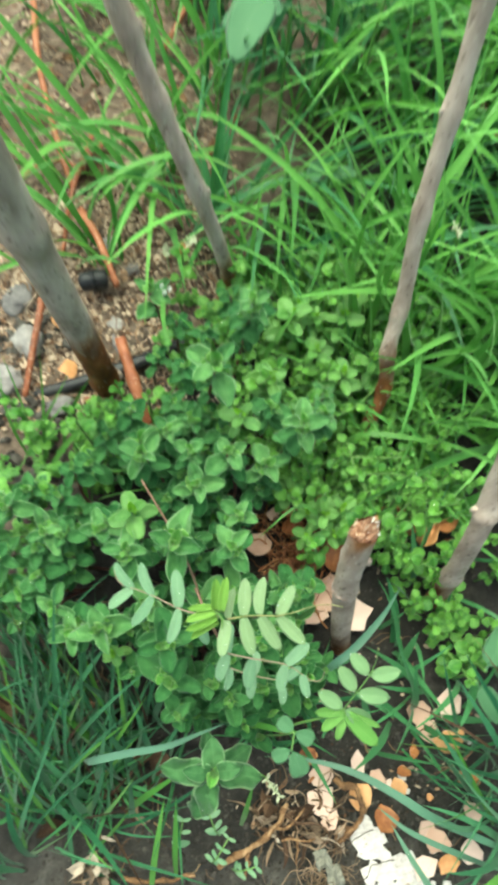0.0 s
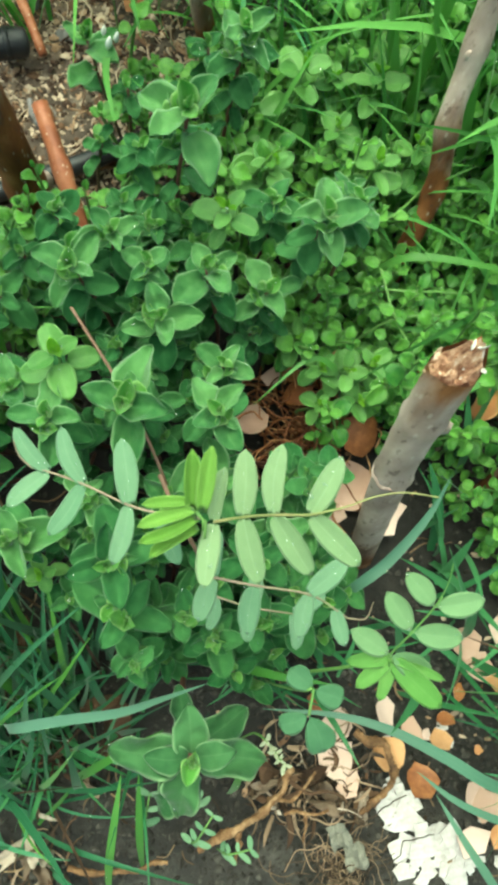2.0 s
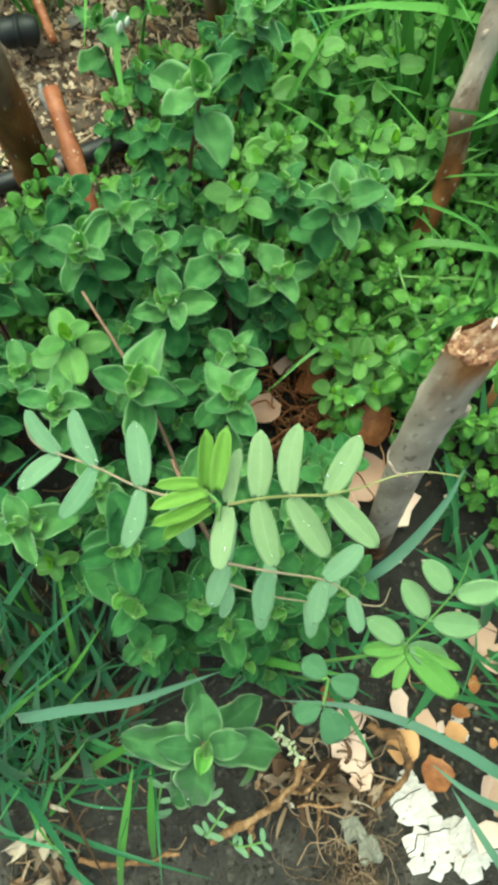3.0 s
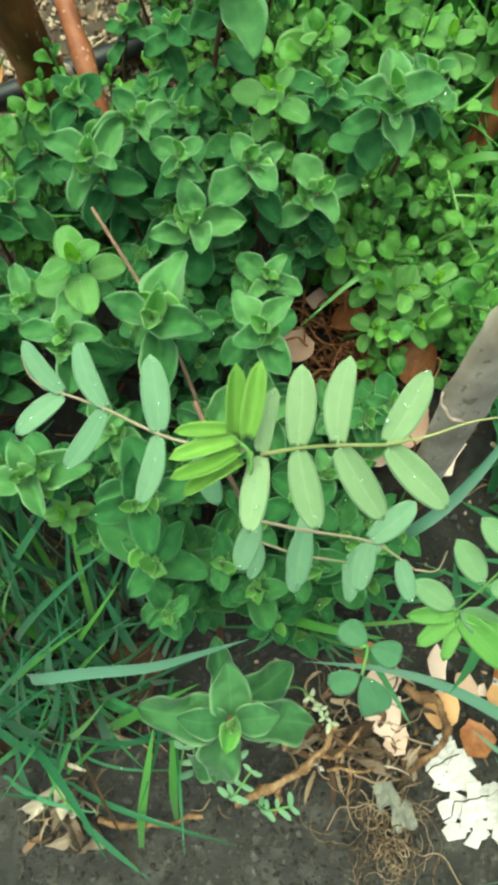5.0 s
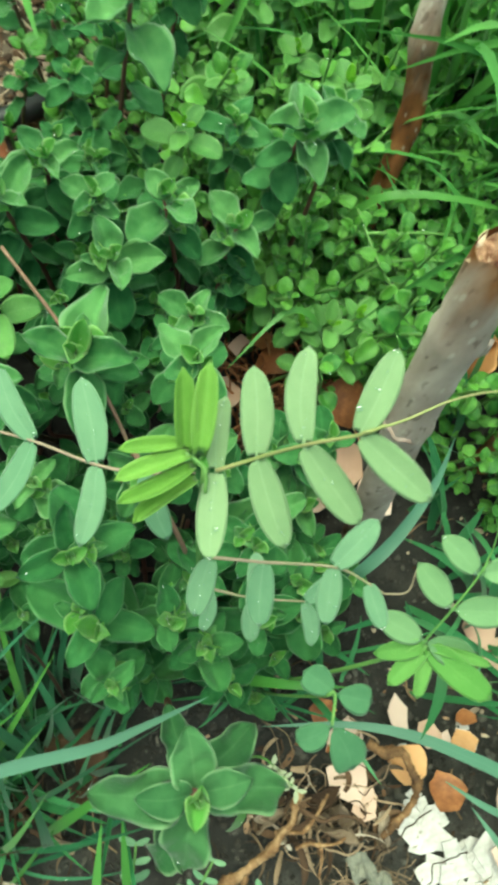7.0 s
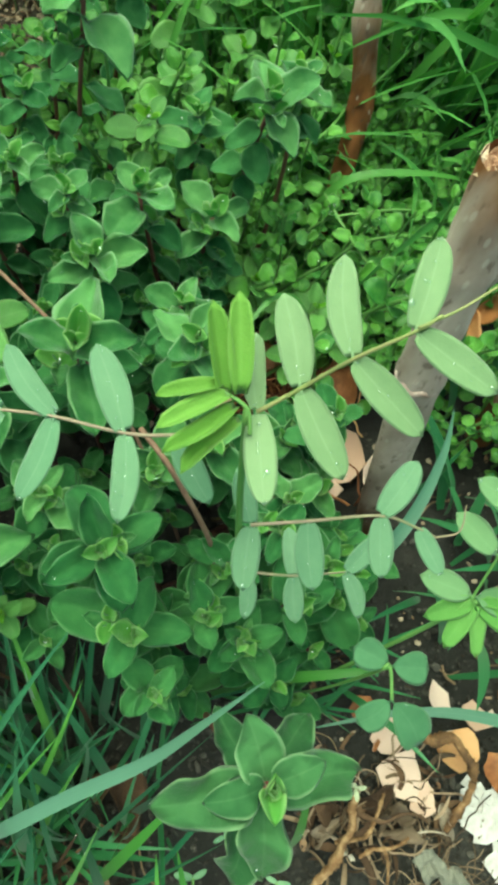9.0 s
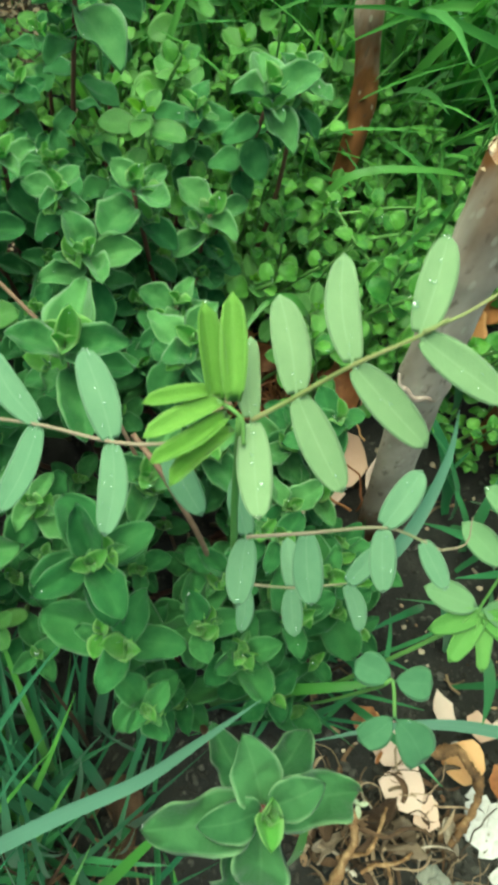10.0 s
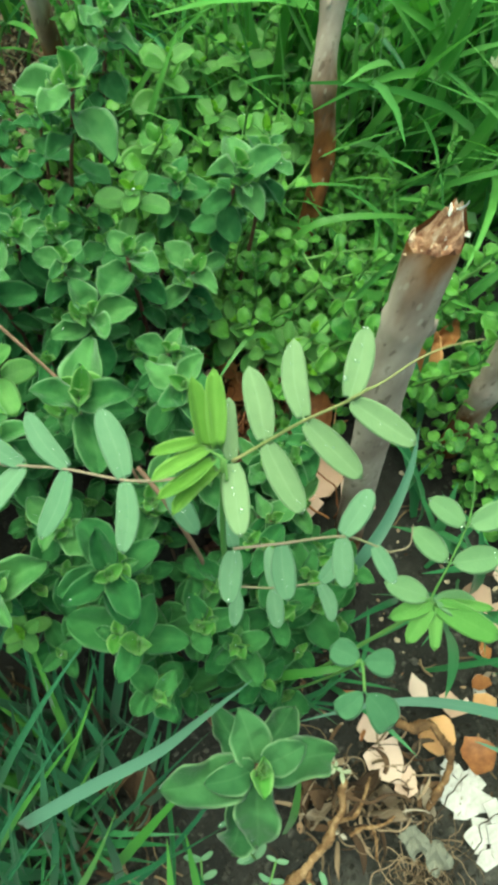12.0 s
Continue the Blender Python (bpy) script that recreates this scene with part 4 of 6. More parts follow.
def chickweed_proto(seed):
    """One sprig about 0.06 m high with soft oval leaves in pairs."""
    r = random.Random(seed)
    th = thing("chickweed_sprig", (0, 0, 0), "fresh green chickweed sprig with small oval leaves", "weed", "chickweed")
    h = 0.06
    lean = Vector((r.uniform(-0.4, 0.4), r.uniform(-0.4, 0.4), 1))
    pts = [Vector((0, 0, -0.004)), Vector((0.004 * r.uniform(-1, 1), 0.004 * r.uniform(-1, 1), 0.02)) + lean * 0.002, Vector((lean.x * 0.02, lean.y * 0.02, 0.042)), Vector((lean.x * 0.036, lean.y * 0.036, h))]
    path = spline(pts, 5)
    v, f, uv = tube(path, lambda s: 0.0009 - 0.0003 * s, 5)
    part("stem", mesh_data("stem", v, f, M_CHICK_STEM, uv), th)
    yaw = r.uniform(0, 180)
    for k, (s, ln, el) in enumerate(((1.0, 0.005, 55), (0.97, 0.0080, 28), (0.86, 0.0104, 10), (0.66, 0.0100, -4), (0.46, 0.0088, -12), (0.28, 0.0070, -10))):
        at = path[int(s * (len(path) - 1))]
        for side in (0, 180):
            part("leaf", r.choice(CHICK), th, aim(at, yaw + 90 * (k % 2) + side + r.uniform(-20, 20), el + r.uniform(-14, 14), ln * r.uniform(0.6, 1.2), r.uniform(-20, 20), r.uniform(0.9, 1.15)))
    return th


chick_protos = [chickweed_proto(s) for s in (3, 14, 15, 92, 65)]
chick_spots = []


def chick_area(n, x0, x1, y0, y1, h0, h1, keep=lambda x, y: True):
    k = 0
    for _ in range(n * 8):
        if k >= n:
            break
        x, y = U(x0, x1), U(y0, y1)
        if keep(x, y) and all((x - a) ** 2 + (y - b) ** 2 > 0.0075 ** 2 for a, b, _ in chick_spots):
            chick_spots.append((x, y, U(h0, h1)))
            k += 1


def clear_of_hole(x, y):
    if (x - 0.089) ** 2 + (y - 0.218) ** 2 < 0.010 ** 2 or (x - 0.124) ** 2 + (y - 0.143) ** 2 < 0.017 ** 2:
        return False
    return (x - 0.034) ** 2 + (y - 0.142) ** 2 > 0.023 ** 2 and (x - 0.012) ** 2 + (y - 0.138) ** 2 > 0.012 ** 2 and (x - 0.066) ** 2 + (y - 0.128) ** 2 > 0.010 ** 2 and (x - 0.066) ** 2 + (y - 0.078) ** 2 > 0.022 ** 2


chick_area(72, 0.035, 0.135, 0.118, 0.25, 0.055, 0.09, lambda x, y: clear_of_hole(x, y) and y > 0.118 + 0.10 * (x - 0.04))
chick_area(28, 0.005, 0.105, 0.235, 0.345, 0.045, 0.075)
chick_area(34, 0.048, 0.130, 0.165, 0.240, 0.035, 0.060, clear_of_hole)
chick_area(20, -0.118, -0.066, 0.188, 0.246, 0.06, 0.088)
chick_area(26, 0.11, 0.20, 0.06, 0.20, 0.04, 0.075, lambda x, y: (y > 0.09 or x > 0.135) and clear_of_hole(x, y))
chick_area(20, 0.012, 0.062, 0.158, 0.205, 0.05, 0.078, clear_of_hole)
chick_area(12, -0.02, 0.02, 0.195, 0.24, 0.06, 0.1)
chick_area(8, 0.10, 0.135, 0.225, 0.30, 0.05, 0.08)
chick_area(26, -0.175, -0.10, 0.12, 0.23, 0.03, 0.065)
chick_area(26, -0.055, 0.0, 0.255, 0.335, 0.04, 0.07)
chick_spots += [(0.0815, 0.2120, 0.029), (0.0765, 0.2060, 0.032), (0.0880, 0.2095, 0.030), (0.0935, 0.2140, 0.027)]
chick_area(7, 0.135, 0.17, 0.05, 0.11, 0.015, 0.030, clear_of_hole)
chick_area(16, 0.092, 0.150, 0.066, 0.125, 0.024, 0.045, lambda x, y: clear_of_hole(x, y) and (x - 0.134) ** 2 + (y - 0.104) ** 2 > 0.010 ** 2 and x > 0.150 - 0.75 * (y - 0.04))
for i, (x, y, h) in enumerate(chick_spots):
    if 0.066 < x < 0.125 and 0.17 < y < 0.235:
        h = min(h, U(0.036, 0.050))
    if x < -0.07 and y > 0.225:
        h = min(h, U(0.03, 0.05))
    if (x - 0.083) ** 2 + (y - 0.203) ** 2 < 0.019 ** 2:
        h = U(0.040, 0.046) if y < 0.2135 else U(0.028, 0.036)
    wide = U(0.62, 0.88) if 0.045 < x < 0.135 and 0.165 < y < 0.245 else U(0.85, 1.2)
    m = pose(x, y, floor_at(x, y), 0, 0, U(0, 360)) @ Matrix.Diagonal((wide, wide, h / 0.06, 1))
    if i < len(chick_protos):
        chick_protos[i].matrix_basis = m
    else:
        copy_thing(chick_protos[i % len(chick_protos)], m)



def low_carpet(label, n, place, h0, h1):
    """Countless small leaves close to the soil, as one mesh."""
    r = random.Random(31)
    V, F, UV = [], [], []
    for _ in range(n):
        x, y = place(r)
        if not clear_of_hole(x, y):
            continue
        m = aim((x, y, floor_at(x, y) + r.uniform(h0, h1)), r.uniform(0, 360), r.uniform(-15, 40), r.uniform(0.004, 0.0095), r.uniform(-25, 25), r.uniform(0.9, 1.2))
        v, f, uv = leaf_sheet(rounded, 0.8, 0.16, 0.2, 0.03, 0.04, 0.014, 6, 3, r.randrange(900), 0.16)
        b = len(V)
        V += [m @ Vector(q) for q in v]
        F += [tuple(k + b for k in q) for q in f]
        UV += uv
    tagged(new("chickweed_carpet", mesh_data("chickweed_carpet", V, F, M_CHICK_LOW, UV)), label, "weed", kind="stuff")


low_carpet("low carpet of small green chickweed leaves", 1500, lambda r: (r.uniform(0.035, 0.150), r.uniform(0.125, 0.270)), 0.012, 0.042)
low_carpet("pale green weed leaves crowded under the tall grass", 800, lambda r: (r.uniform(-0.01, 0.110), r.uniform(0.225, 0.350)), 0.020, 0.065)
low_carpet("small green weed leaves beside the cane", 260, lambda r: (r.uniform(-0.125, -0.072), r.uniform(0.180, 0.240)), 0.010, 0.040)

# creeping stems through the chickweed
for k, pts in enumerate((((0.045, 0.190, 0.01), (0.060, 0.192, 0.050), (0.085, 0.190, 0.060), (0.110, 0.192, 0.052)), ((0.050, 0.170, 0.01), (0.066, 0.176, 0.052), (0.090, 0.180, 0.056), (0.118, 0.178, 0.05)),
                         ((0.095, 0.150, 0.0), (0.085, 0.160, 0.045), (0.072, 0.178, 0.060), (0.066, 0.200, 0.062)), ((0.030, 0.205, 0.01), (0.045, 0.212, 0.062), (0.070, 0.222, 0.070), (0.088, 0.240, 0.06)),
                         ((0.090, 0.135, 0.0), (0.098, 0.150, 0.050), (0.112, 0.166, 0.058), (0.130, 0.176, 0.05)))):
    b = (pts[0][0], pts[0][1], floor_at(pts[0][0], pts[0][1]) - 0.002)
    th = thing("chickweed_runner", b, "thin yellow-green creeping stem lying over chickweed", "weed", "creeping weed stems")
    v, f, uv = tube(spline([b, *pts[1:]], 7), 0.0006, 6)
    part("stem", mesh_data("stem", shifted(v, b), f, M_CHICK_STEM, uv), th)
    for q in pts[1:]:
        for side in (60, 240):
            part("leaf", rng.choice(CHICK), th, aim(Vector(q) - Vector(b), side + k * 37 + U(-20, 20), U(0, 30), U(0.006, 0.010)))

# paler rounded shoots in the weeds
for x, y, z, s, w in ((-0.007, 0.203, 0.116, 0.015, 60), (0.014, 0.233, 0.096, 0.015, 10), (0.036, 0.295, 0.072, 0.016, 70), (0.058, 0.342, 0.060, 0.018, 40), (-0.083, 0.066, 0.078, 0.013, 15), (0.046, 0.285, 0.078, 0.013, 100),
                      (0.030, 0.284, 0.085, 0.019, 20), (0.064, 0.283, 0.085, 0.017, 75), (0.013, 0.237, 0.090, 0.018, 110), (0.046, 0.262, 0.075, 0.016, 40), (0.062, 0.241, 0.085, 0.017, 5), (0.085, 0.258, 0.070, 0.016, 60), (0.072, 0.300, 0.075, 0.017, 120),
                      (0.037, 0.154, 0.060, 0.014, 30), (0.049, 0.152, 0.062, 0.015, 80), (0.061, 0.156, 0.060, 0.015, 125), (0.039, 0.139, 0.048, 0.012, 60), (0.055, 0.140, 0.055, 0.014, 15), (0.027, 0.1665, 0.065, 0.014, 95)):
    oregano(x, y, z, s, w, 5, light=True, label="pale green weed shoot with rounded leaves")

# ---- vetch ----
LEAFLET = leaf_set("leaflet", 5, M_VETCH, oblong_tip, 0.365, nl=22, point=0.035, fold=0.12, droop=0.05, wave=0.006, thick=0.012, petiole=0.03)
LEAFLET_WIDE = leaf_set("leaflet", 4, M_VETCH_WIDE, elliptic, 0.50, fold=0.10, droop=0.05, wave=0.01, thick=0.012, petiole=0.04)
LEAFLET_SIDE = leaf_set("leaflet", 4, M_VETCH_BLUE, oblong_tip, 0.365, nl=22, point=0.035, fold=0.10, droop=0.06, wave=0.006, thick=0.012, petiole=0.03)
LEAFLET_BLUE = leaf_set("leaflet", 4, M_VETCH_BLUE, oblong_tip, 0.43, nl=22, point=0.035, fold=0.10, droop=0.06, wave=0.006, thick=0.012, petiole=0.03)
LEAFLET_FAN = leaf_set("leaflet", 4, M_VETCH_FAN, oblong_tip, 0.36, fold=0.12, droop=0.08, wave=0.02, thick=0.014, quilt=0.02)
LEAFLET_WEED = leaf_set("leaflet", 4, M_WEED, obovate, 0.88, fold=0.10, droop=0.10, wave=0.02, thick=0.012, petiole=0.06, quilt=0.03)
LEAFLET_YOUNG = leaf_set("leaflet", 3, M_VETCH_YOUNG, oblong_tip, 0.26, fold=0.42, droop=-0.02, wave=0.004, thick=0.02, nl=8, nw=3)


def line_part(name, points, radius, parent, base, mat, label=""):
    v, f, uv = tube(spline(points, 8), radius, 7)
    return part(name, mesh_data(name, shifted(v, base), f, mat, uv), parent, label=label)


def pinnate(th, base, points, nodes, sheets, mat=M_VETCH_STEM, tendril=None, radius=0.0006):
    """A feathered leaf: a rachis with leaflets (place on it, azimuth, elevation, length)."""
    ra = line_part("rachis", points, lambda s: radius * 0.75 * (1 - 0.4 * s), th, base, mat)
    for at, az, el, ln, roll in nodes:
        part("leaflet", rng.choice(sheets), ra, aim(Vector(at) - Vector(base), az, el, ln, roll))
    if tendril:
        line_part("tendril", tendril, lambda s: 0.00027 * (1 - 0.45 * s), ra, base, mat)
    return ra


vb = (-0.012, 0.055, 0.0)
vetch = thing("vetch_plant", vb, "common vetch shoot with paired oblong leaflets and a thin tendril", "wild plant")
apex = (-0.0190, 0.0815, 0.1945)
line_part("stem", [vb, (-0.010, 0.052, 0.06), (-0.016, 0.058, 0.12), (-0.019, 0.070, 0.165), apex], lambda s: 0.0010 - 0.0003 * s, vetch, vb, M_CHICK_STEM)
rt = [(-0.0165, 0.0815, 0.191), (-0.0094, 0.0824, 0.197), (-0.0029, 0.0823, 0.208), (0.0044, 0.0818, 0.217)]
pinnate(vetch, vb, [*rt, (0.008, 0.0825, 0.220)],
        [(rt[0], 260, -4, 0.0165, 10), (rt[0], 78, 14, 0.014, -10), (rt[1], 283, -8, 0.0172, 8), (rt[1], 88, 16, 0.0165, -12), (rt[2], 302, -10, 0.0168, 10), (rt[2], 84, 20, 0.0165, -14), (rt[3], 314, -8, 0.0160, 12), (rt[3], 62, 22, 0.0145, -10)],
        LEAFLET, mat=M_VETCH_RACHIS, tendril=[(0.0044, 0.0818, 0.2185), (0.0115, 0.0832, 0.2190), (0.0190, 0.0855, 0.2199), (0.0250, 0.0860, 0.2225), (0.0309, 0.0846, 0.2265)])
lf = [(-0.0195, 0.083, 0.178), (-0.030, 0.0845, 0.1755), (-0.0395, 0.0872, 0.1745), (-0.0519, 0.0932, 0.1749), (-0.0614, 0.0968, 0.1745)]
pinnate(vetch, vb, [*lf, (-0.066, 0.098, 0.175)],
        [(lf[2], 96, 14, 0.0180, -8), (lf[2], 252, -10, 0.0172, 8), (lf[3], 112, 12, 0.0165, -8), (lf[3], 232, -10, 0.0172, 10), (lf[4], 128, 12, 0.0150, -8), (lf[4], 216, -8, 0.0150, 8), (lf[1], 285, -14, 0.0150, 8)],
        LEAFLET_SIDE, tendril=[(-0.066, 0.098, 0.175), (-0.069, 0.101, 0.177), (-0.070, 0.105, 0.180)])
lo = [(-0.016, 0.066, 0.155), (-0.004, 0.0635, 0.158), (0.012, 0.0606, 0.160), (0.020, 0.056, 0.159)]
pinnate(vetch, vb, [*lo, (0.024, 0.053, 0.158)],
        [(lo[1], 262, -12, 0.0150, 6), (lo[2], 258, -12, 0.0135, 6), (lo[2], 40, 10, 0.0150, -8), (lo[3], 285, -10, 0.0115, 6), (lo[0], 250, -14, 0.0145, 6), (lo[0], 82, 8, 0.014, 0)],
        LEAFLET_BLUE, tendril=[(0.024, 0.053, 0.158), (0.029, 0.053, 0.160), (0.031, 0.058, 0.163)])
l2 = [(-0.014, 0.058, 0.122), (-0.002, 0.054, 0.121), (0.0125, 0.0514, 0.121)]
pinnate(vetch, vb, l2, [(l2[1], 262, -14, 0.0125, 6), (l2[1], 80, 8, 0.0125, 0), (l2[2], 275, -12, 0.0130, 6), (l2[2], 30, 4, 0.0130, 0), (l2[0], 255, -10, 0.012, 5)], LEAFLET_BLUE)
# the folded young leaves at the tip
for ox, oy, oz, az, el, ln, roll in ((-0.0034, 0.0030, 0.000, 88, 30, 0.0170, 8), (-0.0006, 0.0026, 0.001, 80, 26, 0.0178, -8), (-0.0034, 0.0050, 0.001, 183, 12, 0.0125, 10), (-0.0024, 0.0030, 0.001, 196, 8, 0.0150, 12),
                              (-0.0018, 0.0008, 0.000, 202, 5, 0.0160, 15), (-0.0014, -0.0016, -0.001, 210, 0, 0.0145, 18)):
    part("young_leaflet", rng.choice(LEAFLET_YOUNG), vetch, aim(Vector(apex) - Vector(vb) + Vector((ox, oy, oz)), az, el, ln, roll), "bright yellow-green folded leaflet")
line_part("young_rachis", [(apex[0], apex[1] - 0.004, apex[2] - 0.003), apex, (apex[0] - 0.0035, apex[1] + 0.0036, apex[2] + 0.001), (apex[0] - 0.0040, apex[1] + 0.0046, apex[2] + 0.001)], 0.0004, vetch, vb, M_CHICK_STEM)

vb2 = (0.012, 0.018, 0.0)
vetch2 = thing("vetch_plant", vb2, "young vetch shoot with a fan of bright leaflets", "wild plant")
ap2 = (0.0472, 0.0345, 0.119)
line_part("stem", [vb2, (0.016, 0.020, 0.05), (0.029, 0.028, 0.095), ap2], lambda s: 0.0009 - 0.0003 * s, vetch2, vb2, M_CHICK_STEM)
p2 = [(0.0464, 0.0362, 0.120), (0.0515, 0.0450, 0.131), (0.0572, 0.0538, 0.139)]
pinnate(vetch2, vb2, [ap2, *p2, (0.0590, 0.0573, 0.142)],
        [(p2[0], 146, 6, 0.0168, 0), (p2[0], 335, -4, 0.0175, 5), (p2[1], 122, 8, 0.0165, -5), (p2[1], 352, 6, 0.0178, 5), (p2[2], 130, 12, 0.0152, -5), (p2[2], 8, 14, 0.0165, 5)],
        LEAFLET_WIDE, mat=M_CHICK_STEM, tendril=[(0.0572, 0.0538, 0.139), (0.0600, 0.0607, 0.144), (0.0608, 0.068, 0.149)])
for az, el, ln, wide in ((180, 8, 0.0165, 1.0), (214, 4, 0.0160, 1.0), (250, 0, 0.0150, 1.0), (314, 6, 0.0235, 1.05), (336, 10, 0.0200, 0.55)):
    part("young_leaflet", rng.choice(LEAFLET_FAN), vetch2, aim(Vector(ap2) - Vector(vb2), az, el, ln, U(-20, 20), wide), "bright yellow-green folded leaflet")

# lower round-leaved stem beside it
cb = (0.008, 0.012, 0.0)
cl = thing("trifoliate_weed", cb, "small weed with soft blue-green rounded leaflets", "wild plant")
line_part("stem", [cb, (0.011, 0.017, 0.06), (0.0170, 0.0230, 0.108), (0.0200, 0.0240, 0.1120), (0.0186, 0.0150, 0.1100)], 0.0005, cl, cb, M_CHICK_STEM)
for at, az, el, ln in (((0.0202, 0.0240, 0.1120), 140, 6, 0.0112), ((0.0202, 0.0240, 0.1120), 340, -2, 0.0116), ((0.0186, 0.0150, 0.1100), 198, -4, 0.0116), ((0.0186, 0.0150, 0.1100), 290, -8, 0.0158)):
    part("leaflet", rng.choice(LEAFLET_WEED), cl, aim(Vector(at) - Vector(cb), az, el, ln, U(-10, 10)))

# tiny pinnate seedlings on the soil
def seedling(x, y, h, az):
    b = (x, y, floor_at(x, y))
    th = thing("vetch_seedling", b, "tiny seedling with paired narrow leaflets on bare soil", "wild plant", "seedlings")
    a = Vector((math.cos(radians(az)), math.sin(radians(az)), 0))
    pts = [Vector(b), Vector(b) + a * h * 0.3 + Vector((0, 0, h * 0.7)), Vector(b) + a * h * 0.9 + Vector((0, 0, h))]
    path = spline(pts, 6)
    v, f, uv = tube(path, 0.0005, 5)
    part("stem", mesh_data("stem", shifted(v, b), f, M_CHICK_STEM, uv), th)
    for k in range(3, len(path), 3):
        for s in (70, -70):
            part("leaflet", rng.choice(LEAFLET_BLUE), th, aim(path[k] - Vector(b), az + s + U(-15, 15), U(-5, 15), U(0.004, 0.0075)))


seedling(-0.026, -0.068, 0.026, 60)
seedling(-0.020, -0.052, 0.030, 110)
seedling(-0.012, -0.072, 0.018, 20)
seedling(-0.047, -0.058, 0.024, 80)


# ---- grass ----
def blade_mesh(points, width, fold=0.25, twist=0.0, wmax=0.35):
    """A tapering blade along points, creased on its midrib."""
    n = len(points)
    v, f, uv = [], [], []
    for i, q in enumerate(points):
        s = i / (n - 1)
        d = (points[min(i + 1, n - 1)] - points[max(i - 1, 0)]).normalized()
        side = d.cross(Vector((0, 0, 1)))
        if side.length < 0.05:
            side = Vector((1, 0, 0))
        side.normalize()
        side = Matrix.Rotation(twist * s, 3, d) @ side
        nor = side.cross(d)
        w = width * 0.5 * (min(1.0, 0.55 + s / wmax * 0.45) if s < wmax else max(0.0, 1 - ((s - wmax) / (1 - wmax)) ** 2.2)) + 0.00008
        for u in (-1, 0, 1):
            v.append(q + side * w * u + nor * fold * w * abs(u))
            uv.append((u * 0.5 + 0.5, s))
    for i in range(n - 1):
        for j in (0, 1):
            a = i * 3 + j
            f.append((a, a + 1, a + 4, a + 3))
    return v, f, uv


def arc(base, length, az, lean0, lean1, bend=0.0, steps=9):
    """Points of an arching blade: lean from upright goes from lean0 to lean1 degrees."""
    p, out = Vector(base), [Vector(base)]
    for i in range(steps):
        s = (i + 0.5) / steps
        th, a = radians(lean0 + (lean1 - lean0) * s), radians(az + bend * s)
        p = p + Vector((math.sin(th) * math.cos(a), math.sin(th) * math.sin(a), math.cos(th))) * length / steps
        out.append(p.copy())
    return out


def tuft(x, y, n, spread, az0, az1, len0, len1, width, mat, label, lean=(15, 85), group="grass tufts"):
    b = (x, y, floor_at(x, y))
    th = thing("grass_tuft", b, label, "grass", group)
    for i in range(int(n * 0.9)):
        a, q = U(0, 6.28), spread * math.sqrt(U(0, 1))
        px, py = x + q * math.cos(a), y + q * math.sin(a)
        dry = mat is M_GRASS_BLUE and rng.random() < 0.07
        pts = arc((px, py, floor_at(px, py) - 0.003), U(len0, len1), U(az0, az1), U(2, lean[0] * 2), U(lean[1] - 35, lean[1] + 25), U(-35, 35))
        for q2 in pts:
            q2.z = max(q2.z, floor_at(q2.x, q2.y) + 0.002)
        v, f, uv = blade_mesh(pts, width * (rng.choice((0.4, 0.55, 0.7, 0.85, 1.1)) if not dry else 0.4), U(0.1, 0.5), U(-1.6, 1.6))
        part("blade", mesh_data("blade", shifted(v, b), f, M_DEAD if dry else M_GRASS_YOUNG if rng.random() < 0.18 else mat, uv), th, label="withered tan blade" if dry else "")
    return th


def single_blade(points, width, mat, label, twist=0.0, fold=0.2):
    b = points[0]
    th = thing("lone_grass", b, label, "grass", "single grass blades")
    v, f, uv = blade_mesh(spline(points, 7), width, fold, twist)
    part("blade", mesh_data("blade", shifted(v, b), f, mat, uv), th)


tuft(-0.128, -0.018, 50, 0.034, 50, 125, 0.09, 0.165, 0.0040, M_GRASS_BLUE, "tuft of blue-green grass with long arching blades", (14, 70))
tuft(-0.092, 0.020, 44, 0.028, 50, 140, 0.06, 0.11, 0.0036, M_GRASS_BLUE, "blue-green grass tuft below the oregano", (12, 50))
tuft(-0.096, -0.016, 44, 0.030, 40, 135, 0.05, 0.11, 0.0034, M_GRASS_BLUE, "dense blue-green grass over rotting leaves", (16, 60))
tuft(-0.105, -0.046, 26, 0.028, -40, 140, 0.05, 0.10, 0.0032, M_GRASS_BLUE, "short blue-green grass on bare soil", (20, 85))
tuft(-0.135, 0.035, 34, 0.028, 45, 140, 0.06, 0.12, 0.0036, M_GRASS_BLUE, "blue-green grass tuft at the foot of the oregano", (12, 55))
tuft(-0.070, 0.004, 30, 0.026, 45, 140, 0.05, 0.10, 0.0032, M_GRASS_BLUE, "thin blue-green grass between oregano and soil", (14, 55))
tuft(-0.120, 0.000, 40, 0.045, 45, 130, 0.07, 0.13, 0.0030, M_GRASS_BLUE, "fine blue-green grass on damp dark soil", (14, 60))
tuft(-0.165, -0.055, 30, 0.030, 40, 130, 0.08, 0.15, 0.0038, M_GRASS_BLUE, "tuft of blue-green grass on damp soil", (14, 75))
tuft(-0.165, 0.05, 24, 0.035, 45, 135, 0.07, 0.13, 0.0036, M_GRASS_BLUE, "blue-green grass beside the oregano", (12, 60))
tuft(-0.150, 0.070, 30, 0.026, 45, 135, 0.06, 0.11, 0.0036, M_GRASS_BLUE, "blue-green grass tuft under low oregano shoots", (12, 55))
